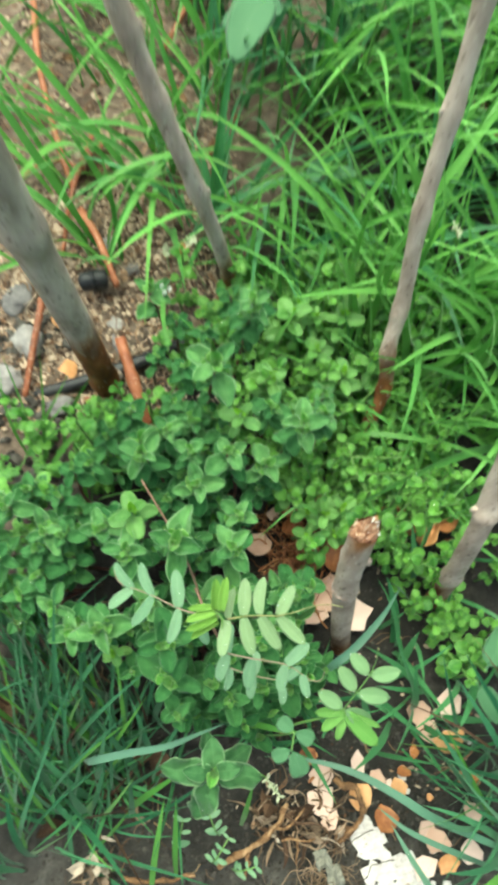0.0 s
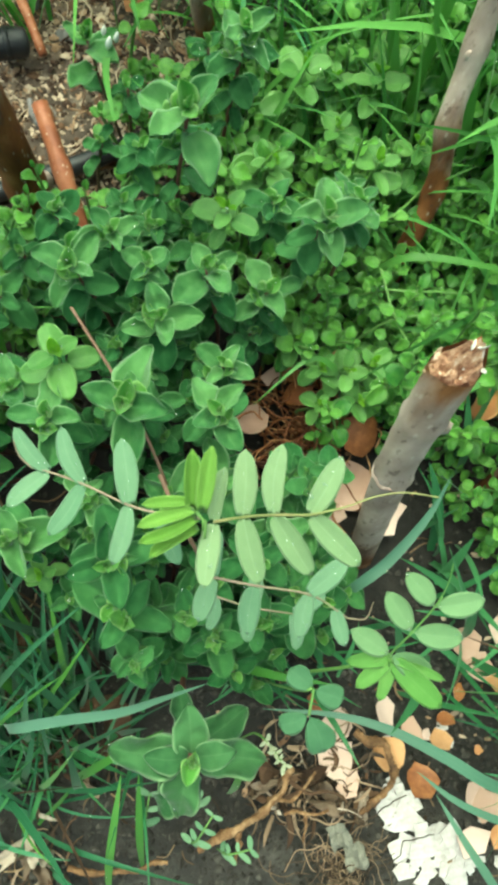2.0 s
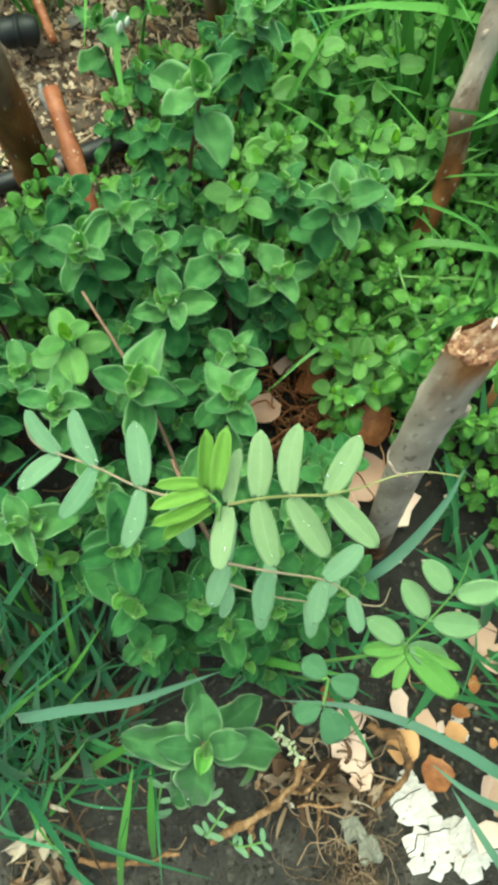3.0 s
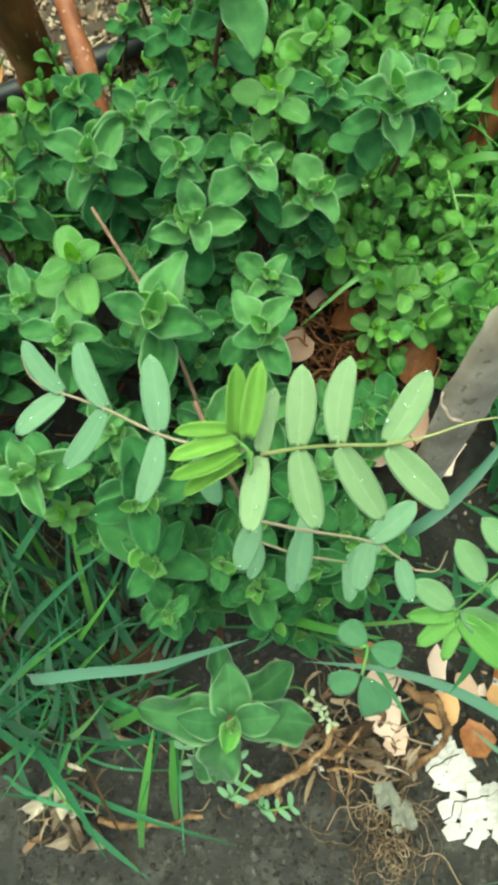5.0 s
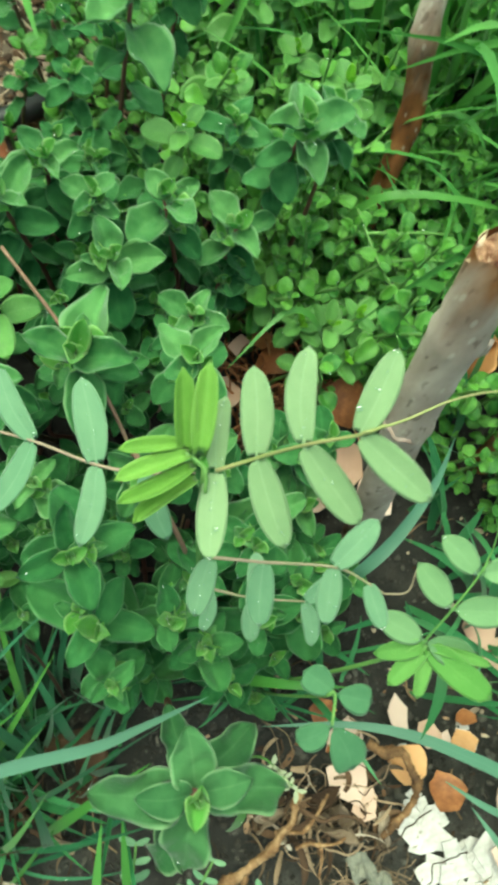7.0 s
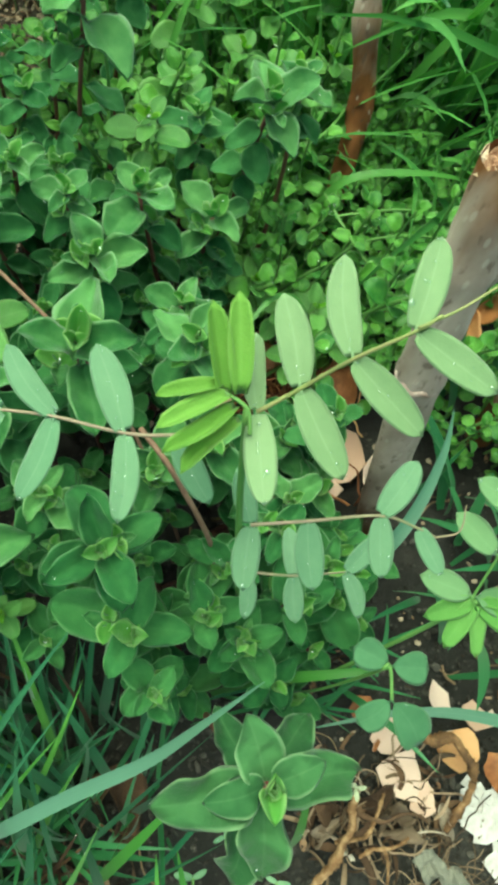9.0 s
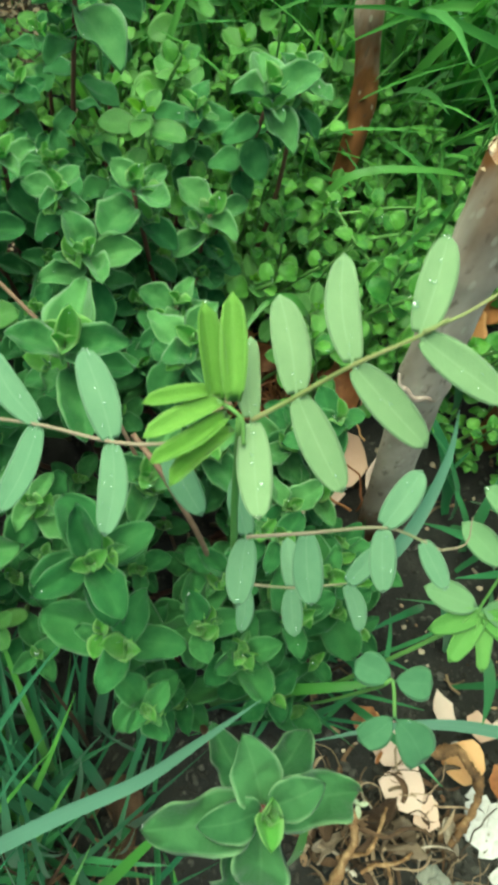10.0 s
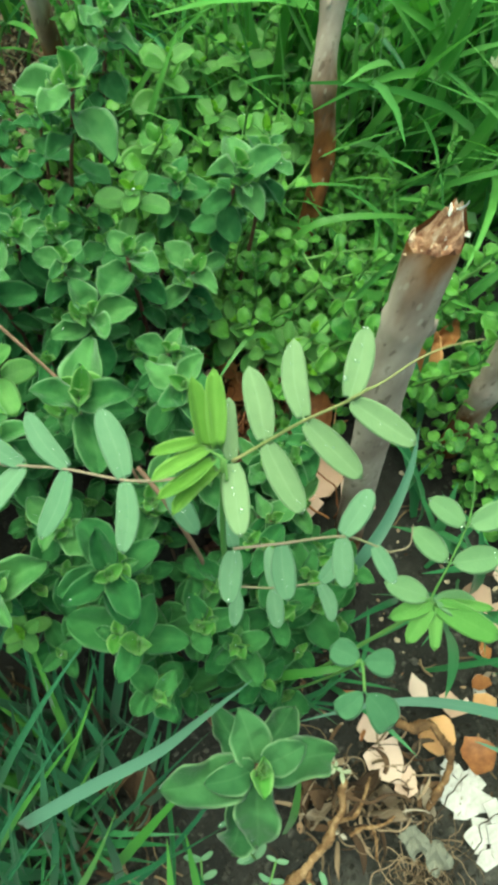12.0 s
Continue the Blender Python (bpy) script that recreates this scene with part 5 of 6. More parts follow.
tuft(0.185, -0.040, 34, 0.030, 120, 200, 0.09, 0.16, 0.0042, M_GRASS_BLUE, "tuft of blue-green grass with wet blades over eggshells", (14, 80))
tuft(0.160, -0.005, 16, 0.022, 120, 220, 0.07, 0.12, 0.0036, M_GRASS_BLUE, "small tuft of blue-green grass", (12, 75))
tuft(-0.152, 0.20, 14, 0.02, -30, 120, 0.07, 0.12, 0.0034, M_GRASS_YOUNG, "bright green grass beside a cane", (12, 70))
tuft(-0.115, 0.170, 12, 0.015, -60, 120, 0.06, 0.1, 0.0030, M_GRASS_YOUNG, "bright green grass at the edge of the oregano", (12, 70))
single_blade([(-0.090, -0.001, 0.0), (-0.100, 0.002, 0.045), (-0.0935, 0.0065, 0.074), (-0.0715, 0.0125, 0.091), (-0.0495, 0.0175, 0.106), (-0.034, 0.0240, 0.119), (-0.018, 0.031, 0.132)], 0.0042, M_BLADE, "long wide blue-green grass blade under an oregano shoot", 0.3)
single_blade([(0.036, 0.040, 0.0), (0.050, 0.055, 0.045), (0.066, 0.0675, 0.052), (0.085, 0.087, 0.052), (0.100, 0.106, 0.045)], 0.0052, M_BLADE, "wide blue-green grass blade by the cane stump", 0.4, 0.35)
single_blade([(0.180, -0.066, 0.0), (0.150, -0.052, 0.030), (0.111, -0.034, 0.042), (0.090, -0.021, 0.044), (0.065, -0.008, 0.043), (0.040, -0.001, 0.040), (0.008, 0.002, 0.036)], 0.0050, M_BLADE, "long wide blue-green grass blade over eggshells", 0.2)
single_blade([(0.165, -0.075, 0.0), (0.130, -0.058, 0.03), (0.098, -0.043, 0.036), (0.080, -0.030, 0.03)], 0.0038, M_BLADE, "blue-green grass blade over eggshells", -0.4)
single_blade([(0.128, -0.12, 0.0), (0.116, -0.088, 0.030), (0.096, -0.056, 0.040), (0.086, -0.038, 0.038)], 0.0040, M_BLADE, "wet pale green grass blade over white eggshells", 0.5)
single_blade([(-0.0640, -0.088, 0.0), (-0.0615, -0.066, 0.022), (-0.0575, -0.042, 0.038), (-0.0535, -0.019, 0.049)], 0.0036, M_GRASS_YOUNG, "short bright green grass blade on bare soil")
single_blade([(-0.0478, -0.077, 0.0), (-0.0478, -0.058, 0.020), (-0.0472, -0.038, 0.034), (-0.0466, -0.021, 0.044)], 0.0032, M_GRASS_YOUNG, "short bright green grass blade on bare soil")
single_blade([(-0.006, -0.045, 0.0), (-0.004, -0.030, 0.035), (0.000, -0.010, 0.06)], 0.0034, M_GRASS_YOUNG, "bright green grass blade under an oregano shoot")
single_blade([(-0.062, 0.350, 0.0), (-0.060, 0.318, 0.045), (-0.058, 0.285, 0.075), (-0.053, 0.255, 0.086)], 0.0038, M_GRASS_YOUNG, "narrow green grass blade rising from the litter", 0.3)
single_blade([(0.02, 0.42, 0.02), (-0.03, 0.40, 0.09), (-0.075, 0.375, 0.115), (-0.115, 0.345, 0.11)], 0.0058, M_GRASS_YOUNG, "broad green grass blade arching over the litter", 0.3)
single_blade([(0.055, 0.145, 0.0), (0.045, 0.150, 0.058), (0.030, 0.155, 0.072), (0.005, 0.136, 0.066)], 0.0026, M_GRASS_YOUNG, "thin green grass blade across the oregano")
single_blade([(-0.02, 0.02, 0.0), (-0.006, 0.024, 0.05), (0.015, 0.0215, 0.072), (0.034, 0.0185, 0.074)], 0.0036, M_GRASS_YOUNG, "green grass blade between oregano and eggshells")
single_blade([(0.06, 0.205, 0.0), (0.075, 0.207, 0.055), (0.110, 0.203, 0.062), (0.150, 0.198, 0.05)], 0.0036, M_GRASS_YOUNG, "bright green grass blade lying across the chickweed")
for k in range(18):
    x, y = 0.060 + 0.007 * k + U(-0.004, 0.004), 0.300 + U(-0.02, 0.02) - 0.004 * k
    single_blade([(x, y, 0.0), (x + U(-0.01, 0.01), y + U(-0.005, 0.01), 0.05), (x + U(-0.025, 0.015), y + U(-0.01, 0.03), 0.11), (x + U(-0.04, 0.01), y + U(-0.01, 0.06), 0.16)], U(0.004, 0.006), M_GRASS_YOUNG, "tall bright green grass blade behind the chickweed", U(-0.8, 0.8))


def grass_patch(label, spots, mat):
    """Countless meadow blades as one mesh."""
    V, F, UV = [], [], []
    for x, y, ln, az, l0, l1, w in spots:
        pts = arc((x, y, floor_at(x, y) - 0.003), ln, az, l0, l1, U(-22, 22), 7)
        for q in pts:
            q.z = max(q.z, floor_at(q.x, q.y) + 0.002)
        v, f, uv = blade_mesh(pts, w, U(0.1, 0.5), U(-1.5, 1.5))
        b = len(V)
        V += v
        UV += uv
        F += [tuple(i + b for i in q) for q in f]
    ob = new("meadow_grass", mesh_data("meadow_grass", V, F, mat, UV))
    tagged(ob, label, "grass", kind="stuff")


def meadow(n, x0, x1, y0, y1, len0, len1, keep, az=(0, 360), clump=16):
    """Places of blades that fan out of clumps."""
    out = []
    while len(out) < n:
        cx, cy = U(x0, x1), U(y0, y1)
        if not keep(cx, cy):
            continue
        lean_to, big = U(*az), U(0.75, 1.15)
        for _ in range(min(clump, n - len(out))):
            x, y = cx + rng.gauss(0, 0.012), cy + rng.gauss(0, 0.012)
            if keep(x, y):
                out.append((x, y, U(len0, len1) * big, lean_to + rng.gauss(0, 55), U(0, 22), U(35, 110), rng.choice((0.0022, 0.003, 0.004, 0.005, 0.006))))
    return out


def in_meadow(x, y):
    """Long grass behind and on the right; litter stays open on the left."""
    edge = 0.33 + 0.45 * max(0.0, -x - 0.0) - 1.6 * max(0.0, x - 0.11)
    return y > edge + 0.03 * noise.noise((x * 12, y * 12, 3.0))


grass_patch("dense long green grass, wet and leaning, behind the weeds",
            meadow(1350, -0.10, 0.36, 0.04, 0.70, 0.11, 0.26, lambda x, y: in_meadow(x, y) and x > -0.08), M_GRASS)
grass_patch("blue-green grass clumps in the long grass", meadow(320, -0.06, 0.30, 0.36, 0.66, 0.09, 0.19, in_meadow), M_GRASS_BLUE_FINE)
grass_patch("fresh upright grass growing through the weeds",
            [(x, y, U(0.07, 0.14), U(0, 360), U(0, 14), U(15, 75), rng.choice((0.0018, 0.0026, 0.0036))) for x, y in ((U(-0.01, 0.17), U(0.24, 0.37)) for _ in range(230)) if clear_of_hole(x, y)], M_GRASS)
state = rng.getstate()
grass_patch("short blue-green grass in the shade of the bush",
            [(x, y, U(0.03, 0.075), U(0, 360), U(5, 30), U(40, 100), rng.choice((0.0016, 0.0024, 0.0032))) for x, y in ((U(-0.14, -0.045), U(-0.035, 0.016)) for _ in range(80)) if not (-0.078 < x < -0.050 and y < 0.008)], M_GRASS_BLUE_FINE)
grass_patch("short grass between the bush and the eggshells",
            [(x, y, U(0.03, 0.06), U(0, 360), U(10, 40), U(50, 110), rng.choice((0.0016, 0.0024, 0.0032))) for x, y in ((U(0.0, 0.052), U(0.004, 0.05)) for _ in range(32))], M_GRASS_BLUE_FINE)
rng.setstate(state)
grass_patch("sparse green grass over twigs and litter", meadow(110, -0.32, -0.06, 0.36, 0.75, 0.08, 0.18, lambda x, y: True, clump=7), M_GRASS)
grass_patch("long green grass surrounding the bed", meadow(1500, -0.9, 1.0, -0.5, 1.4, 0.12, 0.26, lambda x, y: (x < -0.33 or x > 0.33 or y > 0.7 or y < -0.3)), M_GRASS)
grass_patch("thin grass blades over dark soil beside the stump", meadow(40, 0.06, 0.18, -0.02, 0.12, 0.05, 0.09, lambda x, y: clear_of_hole(x, y), clump=3), M_GRASS_BLUE_FINE)
grass_patch("thin grass among the chickweed", meadow(60, 0.10, 0.2, 0.14, 0.32, 0.06, 0.12, lambda x, y: clear_of_hole(x, y), clump=4), M_GRASS)


def seed_head(points, label="pale green flowering grass spike"):
    b = points[0]
    th = thing("grass_flower_head", b, label, "grass", "grass flower heads")
    path = spline(points, 6)
    v, f, uv = tube(path, 0.0005, 5)
    part("stalk", mesh_data("stalk", shifted(v, b), f, M_CHICK_STEM, uv), th)
    n = len(path)
    for k in range(int(n * 0.62), n):
        for s in (0, 120, 240):
            part("spikelet", SPIKELETS[(k + s) % 2], th, aim(path[k] - Vector(b), s + k * 40, 55 + U(-20, 15), U(0.004, 0.006)))


SPIKELETS = leaf_set("spikelet", 2, M_SPIKE, elliptic, 0.34, fold=0.5, droop=-0.1, wave=0.0, thick=0.08, nl=5, nw=2)
seed_head([(-0.060, 0.36, 0.0), (-0.058, 0.345, 0.06), (-0.056, 0.325, 0.085)])
seed_head([(-0.036, 0.365, 0.0), (-0.037, 0.35, 0.06), (-0.040, 0.325, 0.10)])
seed_head([(0.155, 0.33, 0.0), (0.142, 0.33, 0.09), (0.128, 0.322, 0.13)])
seed_head([(-0.001, -0.02, 0.0), (0.006, -0.008, 0.04), (0.016, -0.018, 0.052)])
seed_head([(0.20, 0.27, 0.0), (0.19, 0.262, 0.07), (0.175, 0.25, 0.09)])

# broad leaves of a dock at the back
DOCK = leaf_set("dock_leaf", 3, M_WEED, ovate, 0.62, fold=0.12, droop=0.22, wave=0.03, petiole=0.1)
for x, y, z, az, s in ((0.014, 0.495, 0.140, 245, 0.058), (0.030, 0.492, 0.130, 190, 0.050), (0.088, 0.475, 0.158, 60, 0.050), (0.045, 0.385, 0.08, 70, 0.026), (0.06, 0.395, 0.075, 20, 0.024), (0.15, 0.052, 0.05, 60, 0.034), (0.145, 0.045, 0.045, 300, 0.030)):
    b = (x, y, floor_at(x, y))
    th = thing("dock_plant", b, "broad soft green weed leaf on a short stalk", "wild plant", "broad weed leaves")
    v, f, uv = tube(spline([b, (x, y + 0.004, z * 0.6), (x, y, z)], 5), 0.0012, 6)
    part("stalk", mesh_data("stalk", shifted(v, b), f, M_CHICK_STEM, uv), th)
    part("leaf", rng.choice(DOCK), th, aim((0, 0, z - b[2]), az, 5, s, U(-10, 10)), "broad pale green leaf")


# ---- eggshells ----
def shell_piece(x, y, size, kind, up=True, tilt=20, az=0.0, lift=0.0, radius=0.021, seed=0):
    """A curved shard of eggshell with a jagged outline and a real thickness."""
    r = random.Random(seed + 77)
    k = r.randint(4, 5) if kind == "white" else r.randint(5, 8)
    rim = []
    a = r.uniform(0, 1)
    for i in range(k):
        a += 6.283 / k * r.uniform(0.75, 1.25)
        rim.append((a, size * 0.5 * r.uniform(0.72, 1.22)))
    fine = []
    for i in range(k):
        (a0, r0), (a1, r1) = rim[i], rim[(i + 1) % k]
        if a1 < a0:
            a1 += 6.283 * math.ceil((a0 - a1) / 6.283)
        p0, p1 = Vector((math.cos(a0) * r0, math.sin(a0) * r0)), Vector((math.cos(a1) * r1, math.sin(a1) * r1))
        for s in (0.0, 0.5):
            fine.append(p0.lerp(p1, s) * r.uniform(0.94, 1.06))
    n = len(fine)
    rings = (0.0, 0.36, 0.7, 1.0)
    v = []
    for lay in (0.0, 0.00042):
        rr = radius - lay
        v.append(Vector((0, 0, rr - radius)))
        for q in rings[1:]:
            for p in fine:
                d = min(p.length * q / radius, 1.45)
                u = p.normalized() if p.length > 0 else p
                v.append(Vector((u.x * math.sin(d) * rr, u.y * math.sin(d) * rr, math.cos(d) * rr - radius)))
    half = 1 + 3 * n
    f, fm = [], []
    for o, side in ((0, 0), (half, 1)):
        for i in range(n):
            j = (i + 1) % n
            tri = (o, o + 1 + i, o + 1 + j)
            f.append(tri if side == 0 else tri[::-1])
            fm.append(side)
            for q in range(2):
                a0 = o + 1 + q * n
                quad = (a0 + i, a0 + n + i, a0 + n + j, a0 + j)
                f.append(quad if side == 0 else quad[::-1])
                fm.append(side)
    for i in range(n):
        j = (i + 1) % n
        a0, b0 = 1 + 2 * n, half + 1 + 2 * n
        f.append((a0 + i, b0 + i, b0 + j, a0 + j))
        fm.append(1)
    rot = Matrix.Rotation(radians(az), 3, 'Z') @ Matrix.Rotation(radians(tilt if up else 180 - tilt), 3, 'X')
    v = [rot @ q for q in v]
    low = min(q.z for q in v)
    b = (x, y, floor_at(x, y) + lift)
    v = [q - Vector((0, 0, low - 0.0012)) for q in v]
    mats = [M_SHELL_WHITE, M_SHELL_WHITE] if kind == "white" else [M_SHELL_OUT, M_SHELL_IN]
    label = {"white": "cracked white eggshell piece on the soil", "brown": "brown eggshell piece, outside up, on the soil", "cream": "eggshell piece with its cream lining up, on the soil"}[kind]
    th = thing("eggshell_piece", b, label, "eggshell", "broken eggshells")
    part("shard", mesh_data("shard", v, f, mats, None, fm, sharp=35), th)


sd = 0
for cx, cy, rx, ry, n in ((0.0785, -0.0545, 0.0115, 0.0095, 20), (0.0965, -0.0790, 0.0195, 0.0130, 34)):
    for i in range(n):
        sd += 1
        a, q = 2.4 * i, math.sqrt((i + 0.5) / n)
        shell_piece(cx + rx * q * math.cos(a) + U(-0.001, 0.001), cy + ry * q * math.sin(a) + U(-0.001, 0.001), U(0.0065, 0.0140), "white", True, U(1, 10), U(0, 360), U(0.0, 0.003), 0.045, sd)
for x, y, s in ((0.0477, -0.0313, 0.021), (0.053, -0.042, 0.013), (0.0495, -0.0147, 0.016), (0.117, 0.022, 0.018), (0.122, 0.011, 0.018), (0.0728, -0.0094, 0.017), (0.0857, -0.0192, 0.014), (0.116, -0.050, 0.015), (0.114, -0.070, 0.018), (0.138, 0.030, 0.022), (0.150, -0.039, 0.016), (0.124, -0.056, 0.018), (0.145, -0.064, 0.018), (0.057, 0.103, 0.034), (0.048, 0.092, 0.026), (0.074, 0.088, 0.026), (0.0065, 0.136, 0.022), (0.018, 0.160, 0.014), (0.038, 0.176, 0.009)):
    sd += 1
    shell_piece(x, y, s, "cream", False, U(5, 40), U(0, 360), 0.022 if y > 0.12 else U(0.001, 0.007), 0.020, sd)
for x, y, s in ((0.072, -0.028, 0.018), (0.090, -0.042, 0.020), (0.040, -0.003, 0.012), (0.098, -0.022, 0.013), (0.136, 0.004, 0.024), (0.150, -0.018, 0.016), (0.0315, 0.150, 0.018), (0.063, 0.128, 0.030), (0.104, -0.014, 0.010), (0.150, 0.135, 0.020), (0.118, 0.150, 0.018), (-0.145, 0.315, 0.014), (-0.134, 0.275, 0.016), (-0.052, 0.380, 0.014), (0.047, 0.318, 0.014), (0.028, 0.160, 0.012), (0.130, -0.070, 0.014)):
    sd += 1
    shell_piece(x, y, s, "brown", True, U(5, 45), U(0, 360), 0.024 if 0.12 < y < 0.2 and x < 0.08 else U(0.001, 0.006), 0.019, sd)
for i in range(18):
    sd += 1
    shell_piece(U(0.04, 0.155), U(-0.09, 0.02), U(0.004, 0.008), rng.choice(("cream", "brown", "white")), rng.random() < 0.5, U(0, 50), U(0, 360), 0.001, 0.019, sd)


# ---- roots and dry stalks ----
def tangle(x, y, n, spread, radius, mat, label, name="root_tangle", curl=1.0, high=0.012, category="roots", rise=0.004):
    b = (x, y, floor_at(x, y))
    th = thing(name, b, label, category)
    for i in range(n):
        a = U(0, 6.28)
        p = Vector((math.cos(a), math.sin(a), 0)) * spread * math.sqrt(U(0, 1)) + Vector((0, 0, U(0.001, high)))
        d, turn = U(0, 6.28), U(-1, 1) * curl
        pts = [p]
        for k in range(rng.randint(6, 12)):
            d += turn + U(-0.5, 0.5)
            step = spread * U(0.12, 0.24)
            p = p + Vector((math.cos(d) * step, math.sin(d) * step, U(-rise, rise)))
            p.z = min(max(p.z, 0.0005), high * 1.4)
            pts.append(p)
        v, f, uv = tube(spline(pts, 3), radius * U(0.5, 1.3), 5)
        part("root", mesh_data("root", v, f, mat, uv), th)
    return th


tangle(0.0455, -0.084, 60, 0.019, 0.00026, M_FIBRE, "tangle of thin curly brown roots on the soil", curl=0.9, high=0.012)
tangle(0.0495, -0.0865, 60, 0.009, 0.00026, M_FIBRE, "matted knot of reddish dry roots beside eggshells", curl=0.8)
tangle(0.037, 0.140, 120, 0.021, 0.0006, M_FIBRE_RED, "shredded red-brown bark fibres in a hollow", "bark_fibres", 0.35, 0.030, "bark", 0.006)
tangle(0.040, -0.038, 26, 0.020, 0.0004, M_FIBRE, "withered brown plant strands on the soil", "withered_strands", 0.5, 0.014, "dry plant")


def dry_stalk(points, radius, label, mat=M_STRAW):
    b = (points[0][0], points[0][1], 0.0)
    jr = random.Random(hash_of(label))
    points = [points[0]] + [tuple(c + jr.uniform(-0.0012, 0.0012) for c in q) for p, q0 in zip(points, points[1:]) for q in (tuple((p[k] + q0[k]) / 2 for k in range(3)), q0)]
    th = thing("dry_stalk", b, label, "dry plant", "withered stalks")
    v, f, uv = tube(spline(points, 8), lambda s: radius * (1 + 0.5 * math.sin(9 * s) ** 8) * (1.15 - 0.4 * s), 9, True, 0.3, hash_of(label))
    part("stem", mesh_data("stem", shifted(v, b), f, mat, uv), th)
    return th


dry_stalk([(-0.082, -0.072, 0.008), (-0.063, -0.0735, 0.010), (-0.050, -0.073, 0.009), (-0.036, -0.071, 0.008)], 0.0012, "short dry tan stalk lying on the soil")
dry_stalk([(-0.021, -0.068, 0.006), (-0.003, -0.058, 0.012), (0.010, -0.049, 0.016), (0.018, -0.040, 0.018), (0.023, -0.029, 0.018)], 0.0016, "dry tan forked stalk lying on the soil")
dry_stalk([(-0.001, -0.058, 0.010), (-0.002, -0.066, 0.008), (-0.004, -0.075, 0.004)], 0.0010, "dry side stalk on the soil")
dry_stalk([(0.020, -0.0525, 0.010), (0.030, -0.0515, 0.014), (0.042, -0.0520, 0.010)], 0.0007, "small dry tan cross stalk")
dry_stalk([(0.030, -0.0515, 0.013), (0.0298, -0.059, 0.009), (0.0295, -0.068, 0.003)], 0.0006, "small dry tan stalk standing in the soil")
dry_stalk([(0.056, -0.016, 0.010), (0.068, -0.022, 0.016), (0.0735, -0.033, 0.017), (0.069, -0.045, 0.013), (0.058, -0.055, 0.006)], 0.0017, "bent dry olive-brown stalk around eggshells")
dry_stalk([(0.020, -0.034, 0.014), (0.030, -0.040, 0.020), (0.042, -0.041, 0.016), (0.052, -0.050, 0.008)], 0.0007, "dry withered stalk on the soil", M_DEAD)
dry_stalk([(0.012, -0.044, 0.012), (0.024, -0.042, 0.020), (0.035, -0.032, 0.014)], 0.0007, "dry withered stalk with torn leaf sheaths")
CRUMPLED = leaf_set("dry_leaf", 6, M_PALE, ovate, 0.45, fold=1.3, droop=0.6, cup=0.35, wave=0.22, thick=0.02, quilt=0.4, nl=12, nw=5, edge=0.6)
DEAD = leaf_set("dead_leaf", 4, M_DEAD, ovate, 0.6, fold=0.5, droop=0.3, cup=0.15, wave=0.1, thick=0.02, quilt=0.25, nl=12, nw=5, edge=0.4)


def dry_leaf(x, y, az, size, sheets, label, el=20, lift=0.006):
    b = (x, y, floor_at(x, y) + lift)
    th = thing("dry_leaf", b, label, "dead leaf", "fallen dry leaves")
    part("blade", rng.choice(sheets), th, aim((0, 0, 0), az, el, size, U(-40, 40)))


for x, y, az, s in ((-0.106, -0.067, 20, 0.017), (-0.098, -0.073, 300, 0.016), (-0.090, -0.068, 160, 0.015), (-0.084, -0.077, 250, 0.016), (-0.112, -0.073, 60, 0.016), (-0.094, -0.081, 200, 0.014)):
    dry_leaf(x, y, az, s, CRUMPLED, "curled straw-coloured withered leaf on the soil")
for x, y, az, s in ((0.006, -0.046, 30, 0.016), (0.016, -0.038, 120, 0.018), (0.026, -0.036, 10, 0.018), (0.034, -0.044, 330, 0.016), (0.046, -0.047, 200, 0.016), (0.063, -0.048, 250, 0.014)):
    dry_leaf(x, y, az, s, CRUMPLED if s < 0.017 else DEAD, "torn withered brown leaf on a dry stalk")
for x, y, az, s in ((-0.0615, 0.002, 262, 0.029), (-0.094, -0.026, 120, 0.024), (-0.108, 0.016, 90, 0.026), (-0.132, 0.446, 40, 0.034), (-0.118, 0.446, 200, 0.028), (-0.17, 0.02, 80, 0.03), (-0.075, -0.005, 30, 0.02), (-0.12, -0.045, 190, 0.02)):
    dry_leaf(x, y, az, s, DEAD, "dark brown rotting leaf on damp soil", 15, 0.004)

RUSSET = leaf_set("russet_leaf", 3, M_SHELL_OUT, ovate, 0.55, fold=0.7, droop=0.3, cup=0.12, wave=0.08, thick=0.02, quilt=0.15, nl=12, nw=5, edge=0.3)
for x, y, az, s in ((0.122, 0.136, 60, 0.026), (0.112, 0.152, 150, 0.022), (0.132, 0.150, 20, 0.022)):
    dry_leaf(x, y, az, s, RUSSET, "curled orange-brown dry leaf among chickweed", 18, 0.022)

# a scrap of grey paper
scrap = thing("paper_scrap", (0.050, -0.066, 0.006), "crumpled translucent grey scrap on the soil", "scrap")
for i, (at, az, ln) in enumerate((((-0.006, 0.008, 0.006), 290, 0.012), ((0.003, -0.001, 0.005), 280, 0.013))):
    v, f, uv = leaf_sheet(lambda s: 1.0 - 0.12 * math.sin(7 * s), 0.8, 0.15, 0.1, 0.05, 0.08, 0.02, 7, 4, 9 + i, quilt=0.35)
    part("sheet", mesh_data("sheet", v, f, M_SCRAP, uv, smooth=False), scrap, aim(at, az, -8, ln, 15))


